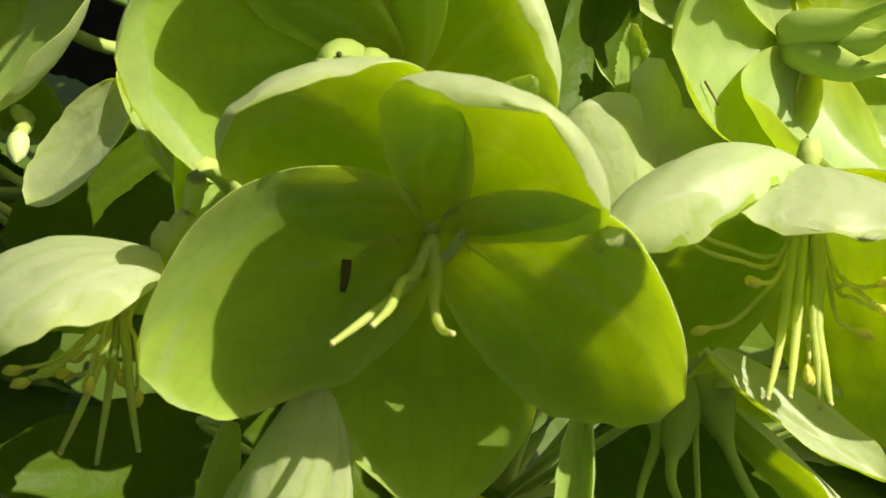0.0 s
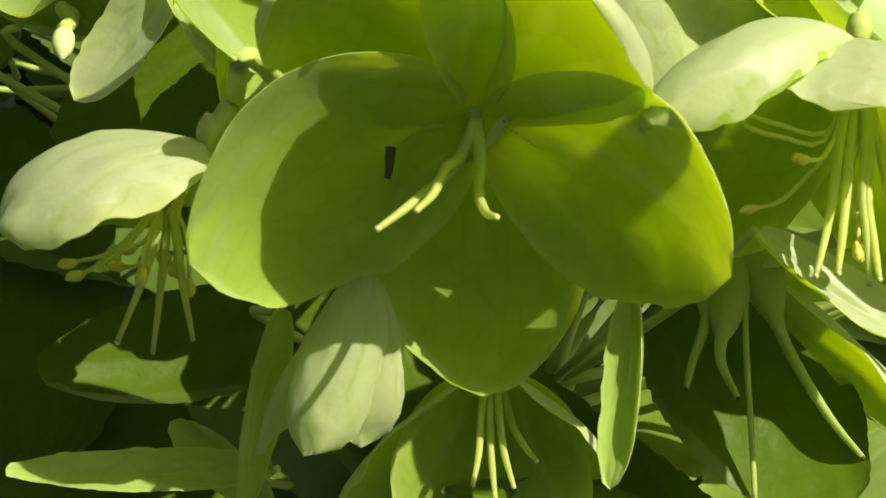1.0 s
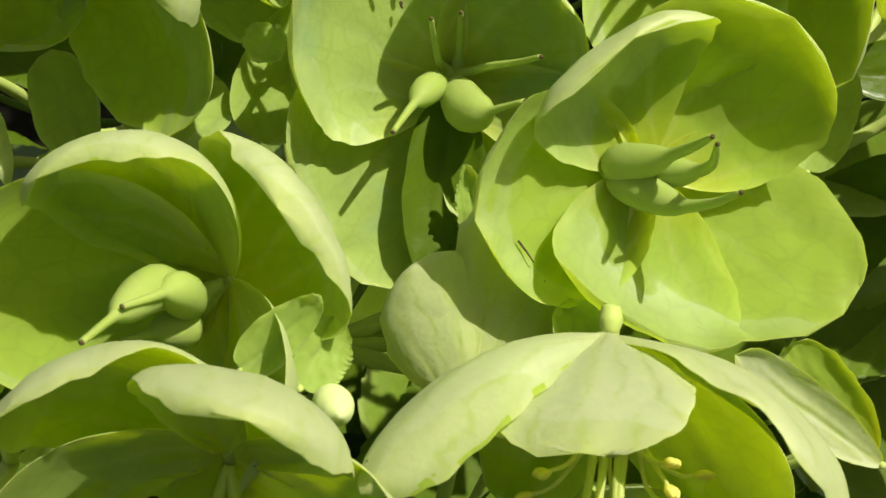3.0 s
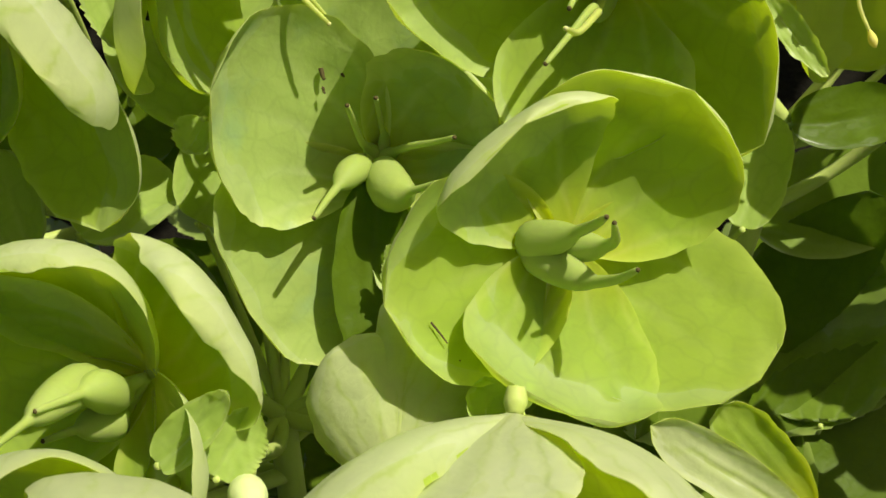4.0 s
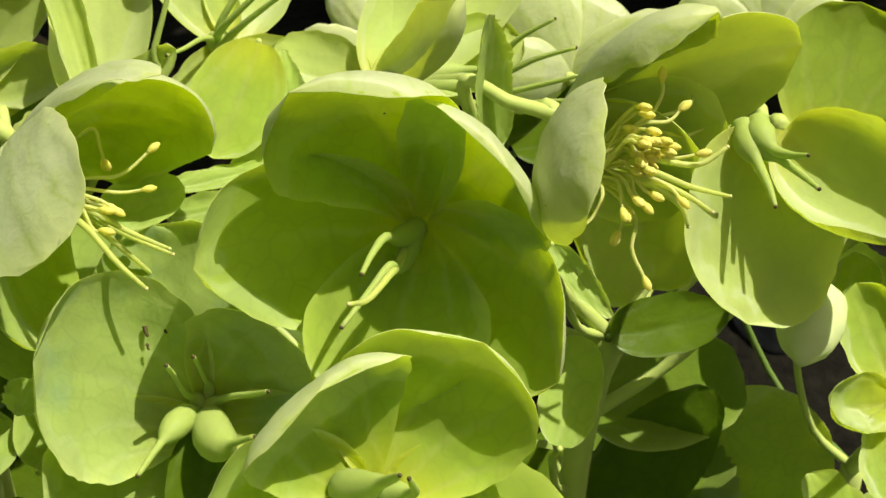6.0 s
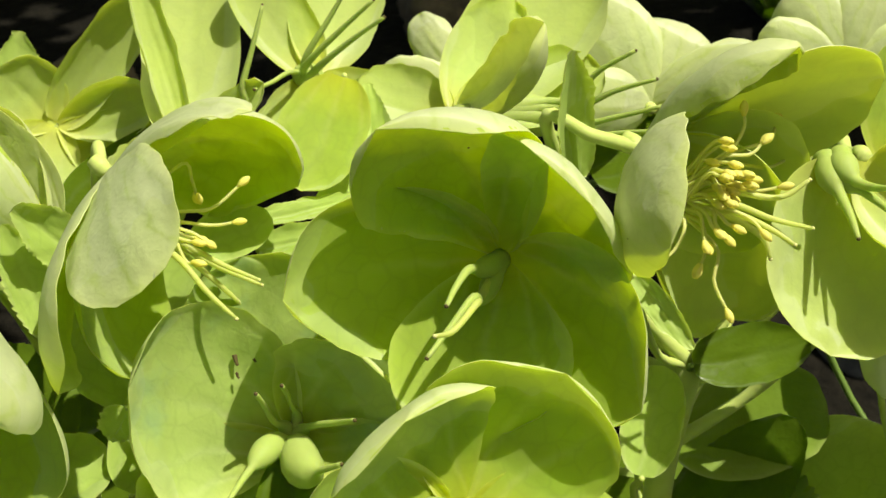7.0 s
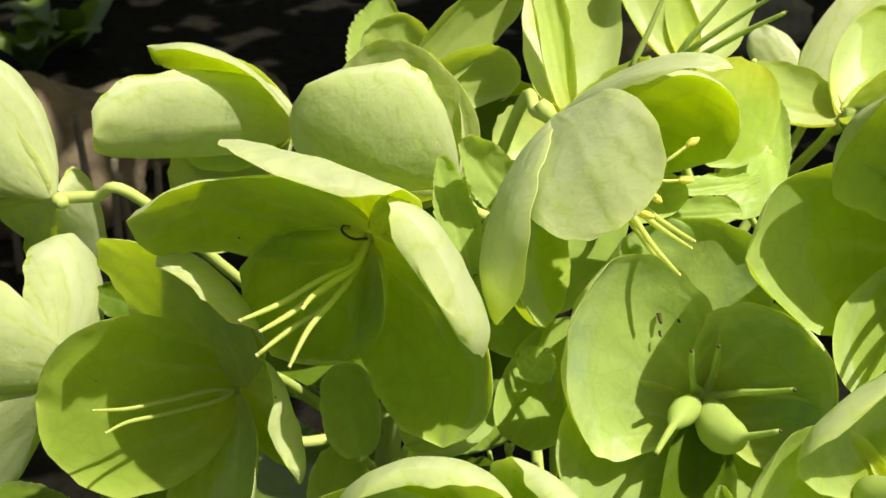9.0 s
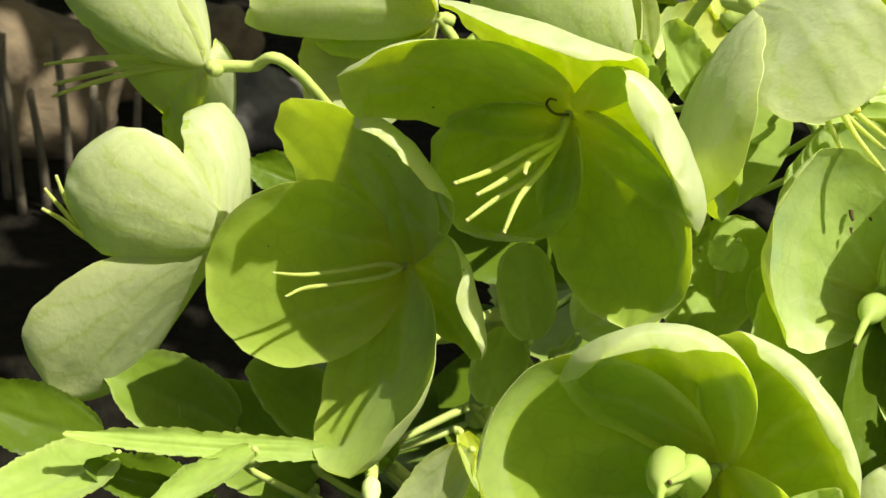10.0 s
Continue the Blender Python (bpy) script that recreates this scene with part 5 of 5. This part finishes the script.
bract("leaf", (-3.37, -2.01, 44.00), (-0.10, -0.40, 0.91), (200, 92, 84, 4.60, 1.40, 0.51, 0, 0.00, 0.50), 0.03, 0.3, LEAF, "broad dark leaf low in the shade")


# ---- leaves in the shade below ----
rnd = random.Random(11)
for i in range(80):
    x, y = rnd.uniform(-11, 12), rnd.uniform(-6.5, 8.0)
    z = rnd.uniform(38.0, 45.0) - 0.25 * max(0.0, y - 2)
    way = rnd.uniform(0, 360)
    tilt = Vector((rnd.uniform(-0.5, 0.5), rnd.uniform(-0.7, 0.1), 1.0))
    bract("leaf", (x, y, z), tuple(tilt), (way, 86, 100, rnd.uniform(5.5, 8.0), rnd.uniform(1.3, 2.0), 0.35, rnd.uniform(-12, 12), rnd.uniform(-0.3, 0.3), 0.48), 0.05, 0.5, LEAF, "toothed dark green hellebore leaf in the shade of the flowers")
for i in range(26):
    x, y = rnd.uniform(-2, 11), rnd.uniform(-2.5, 7.5)
    z = rnd.uniform(42.5, 45.5) + 0.1 * max(0.0, y)
    tilt = Vector((rnd.uniform(-0.3, 0.3), rnd.uniform(-0.5, 0.1), 1.0))
    bract("leaf", (x, y, z), tuple(tilt), (rnd.uniform(0, 360), 88, 98, rnd.uniform(4.0, 5.5), rnd.uniform(1.1, 1.7), 0.35, rnd.uniform(-12, 12), rnd.uniform(-0.3, 0.3), 0.48), 0.05, 0.4, SHADED_BRACT, "green toothed stem leaf, coloured darker for the shade of the flowers")


# ---- stems ----
for points in STEMS.values():
    stem = thing("stem", points[0], "thick pale green hellebore stem rising from the soil", "stem", "hellebore stems")
    part("stalk", tube([np.array(p) - np.array(points[0]) for p in points], [0.45, 0.36, 0.3, 0.26, 0.22], STALK, 40, 12), stem)


# ---- ground and background ----
def soil():
    k = Mat("soil")
    tc = k.n("TexCoord")
    # colours kept near black, in place of the shade lying on the soil
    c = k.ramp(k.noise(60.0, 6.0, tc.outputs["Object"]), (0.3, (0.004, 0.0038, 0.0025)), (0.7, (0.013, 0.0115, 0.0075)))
    bump = k.n("Bump", Height=k.noise(90.0, 6.0, tc.outputs["Object"]), Strength=0.8, Distance=0.01)
    b = k.n("BsdfPrincipled", Base_Color=c, Roughness=0.95, Normal=bump.outputs[0])
    b.inputs["Specular IOR Level"].default_value = 0.1
    return k.end(b.outputs[0])


ground = tagged(new("ground", mesh_of("ground", [(-60, -60, 0), (60, -60, 0), (60, 60, 0), (-60, 60, 0)], [(0, 1, 2, 3)], soil())), "near-black garden soil under the plant", "ground", kind="structure")


# ---- buds ----
def bud(at, way, r, label):
    """A closed bud: overlapping sepals wrapped into an egg, with its stalk."""
    ob = thing("bud", at, label, "bud", "hellebore buds")
    way = np.array(way)
    me = tube([way * 0, way * 0.3, way * 0.7, way], [r * 0.35, r * 0.95, r, r * 0.72, r * 0.12], BUD, 22, 20)
    part("bud_shell", me, ob)
    part("pedicel", tube(join(at, -way * 0.4 + (0, 0.7, -0.5)), [0.1, 0.09, 0.1, 0.11, 0.13], STALK, 20, 8), ob)
    return ob


bud((10.07, 1.51, 52.48), (-0.63, -1.23, -0.42), 0.5, "plump pale green flower bud hanging in the sun")
bud((-0.45, -3.74, 50.98), (0.14, -0.55, 0.30), 0.22, "small round pale bud between two bracts")
bud((-5.90, -0.27, 48.91), (0.04, -0.48, -0.15), 0.14, "tiny pale bud at the edge of the cluster")
bud((2.75, -2.68, 51.21), (-0.06, -0.30, -0.05), 0.12, "small pale bud on a short stalk")


# ---- stones, dry stalks and seedlings behind the plant ----
def rock_mat(name, a, b):
    k = Mat(name)
    tc = k.n("TexCoord")
    c = k.ramp(k.noise(30.0, 6.0, tc.outputs["Object"]), (0.3, a), (0.7, b))
    bump = k.n("Bump", Height=k.noise(70.0, 5.0, tc.outputs["Object"]), Strength=0.6, Distance=0.006)
    p = k.n("BsdfPrincipled", Base_Color=c, Roughness=0.9, Normal=bump.outputs[0])
    return k.end(p.outputs[0])


TAN = rock_mat("tan_stone", (0.08, 0.06, 0.035), (0.20, 0.15, 0.09))
GREY = rock_mat("grey_stone", (0.07, 0.065, 0.06), (0.18, 0.17, 0.15))
BARK = rock_mat("bark", (0.06, 0.045, 0.03), (0.16, 0.12, 0.08))
STRAW = rock_mat("dry_stalk", (0.10, 0.085, 0.055), (0.22, 0.19, 0.13))


def stone(at, size, mat, seed, label):
    """A worn stone, half sunk in the soil. Centimetres."""
    bm = bmesh.new()
    bmesh.ops.create_icosphere(bm, subdivisions=4, radius=1.0)
    for v in bm.verts:
        d = 1 + 0.28 * noise.noise(v.co * 1.3 + Vector((seed, 0, 0))) + 0.08 * noise.noise(v.co * 4 + Vector((0, seed, 0)))
        v.co = Vector((v.co.x * size[0], v.co.y * size[1], v.co.z * size[2])) * d * CM
        v.co.z = max(v.co.z, -size[2] * 0.45 * CM)
    me = bpy.data.meshes.new("stone")
    bm.to_mesh(me)
    bm.free()
    me.materials.append(mat)
    me.polygons.foreach_set("use_smooth", [True] * len(me.polygons))
    ob = new("stone", me)
    ob.location = Vector((at[0], at[1], size[2] * 0.4)) * CM
    return tagged(ob, label, "stone", "stones on the soil")


stone((-47, 100, 0), (10, 8, 9), TAN, 1.0, "tan weathered stone on dark soil")
stone((-60, 166, 0), (16, 10, 8), GREY, 2.0, "pale grey stone on dark soil")
stone((-43, 112, 0), (7, 6, 5), TAN, 3.0, "brown weathered stone on dark soil")
stone((-24, 104, 0), (6, 5, 4.5), GREY, 4.0, "small grey stone on dark soil")
stone((-31, 121, 0), (5, 4, 4), TAN, 5.0, "small brown stone on dark soil")
stone((12, 132, 0), (8, 6, 5), TAN, 6.0, "brown stone half sunk in the soil")
stone((37, 64, 0), (4, 3.5, 2.5), GREY, 7.0, "small grey stone under the plant")
stone((22, 150, 0), (14, 9, 6), GREY, 8.0, "grey stone behind the plant")

for i in range(9):
    x, y = -47 + i * 2.1 + rnd.uniform(-0.6, 0.6), 84 + rnd.uniform(-3, 3)
    stalk = thing("dry_stalk", (x, y, 0), "dead straw-coloured stalk standing in the soil", "stalk", "dead stalks")
    top = (rnd.uniform(-1.5, 1.5), rnd.uniform(-1, 1), rnd.uniform(11, 17))
    part("cane", tube([(0, 0, -0.3), (top[0] * 0.3, top[1] * 0.5, top[2] * 0.5), top], [0.42, 0.38, 0.3], STRAW, 12, 8), stalk)

for x, y, n in ((-55, 139, 9), (-58, 132, 7), (46, 124, 12), (52, 132, 10), (58, 120, 10)):
    herb = thing("seedling", (x, y, 0), "low green seedling with small leaves on dark soil", "plant", "seedlings behind the plant")
    for i in range(n):
        count[0] += 1
        part("leaf", blade((0, 0, 1), rnd.uniform(0, 360), rnd.uniform(15, 55), rnd.uniform(70, 110), rnd.uniform(7, 12), rnd.uniform(1.4, 2.4), 0.5, rnd.uniform(-20, 20), 0.2, 0.55, seed=count[0], mat=LEAF, point=0.4, nu=16, nv=9), herb)


# ---- unseen shrub, added overhead to cast shade on the soil behind ----
shrub = thing("shrub", (150, 150, 0), "unseen dense dark green shrub, added to shade the soil behind", "shrub")
part("trunk", tube([(0, 0, -1), (-3, -2, 45), (-9, -6, 90), (-22, -12, 118)], [5.5, 4.2, 3.4, 2.2], BARK, 30, 12), shrub)
for k in range(7):
    end = np.array((-60 - 16 * (k % 4), -85 + 26 * k, 122 + 5 * (k % 3)))
    part("limb", tube([(-14, -9, 102), end * 0.55 + (0, 0, 55), end], [2.0, 1.1, 0.4], BARK, 16, 7), shrub)
verts, faces = [], []
for k in range(1150):
    way = np.array((rnd.gauss(0, 1), rnd.gauss(0, 1), rnd.gauss(0, 1)))
    c = np.array((-95, -12, 124)) + way / np.linalg.norm(way) * rnd.uniform(0.05, 1.0) ** 0.4 * np.array((98, 100, 24))
    a = Vector((rnd.uniform(-1, 1), rnd.uniform(-1, 1), rnd.uniform(-0.3, 0.3))).normalized()
    b = a.cross(Vector((rnd.uniform(-0.4, 0.4), rnd.uniform(-0.4, 0.4), 1))).normalized()
    a, b, s0 = np.array(a), np.array(b), rnd.uniform(0.7, 1.2)
    i = len(verts)
    for du, dv, dz in ((-6, 0, 0), (-2, -3, 0.6), (-2, 3, 0.6), (0, 0, 0), (3, -2.4, 0.2), (3, 2.4, 0.2), (7, 0, -1)):
        verts.append(tuple((c + (a * du + b * dv + np.array((0, 0, dz))) * s0) * CM))
    faces += [(i, i + 1, i + 3), (i, i + 3, i + 2), (i + 1, i + 4, i + 3), (i + 3, i + 5, i + 2), (i + 4, i + 6, i + 3), (i + 3, i + 6, i + 5)]
tagged(part("crown", mesh_of("crown", verts, faces, LEAF[0]), shrub), kind="stuff")
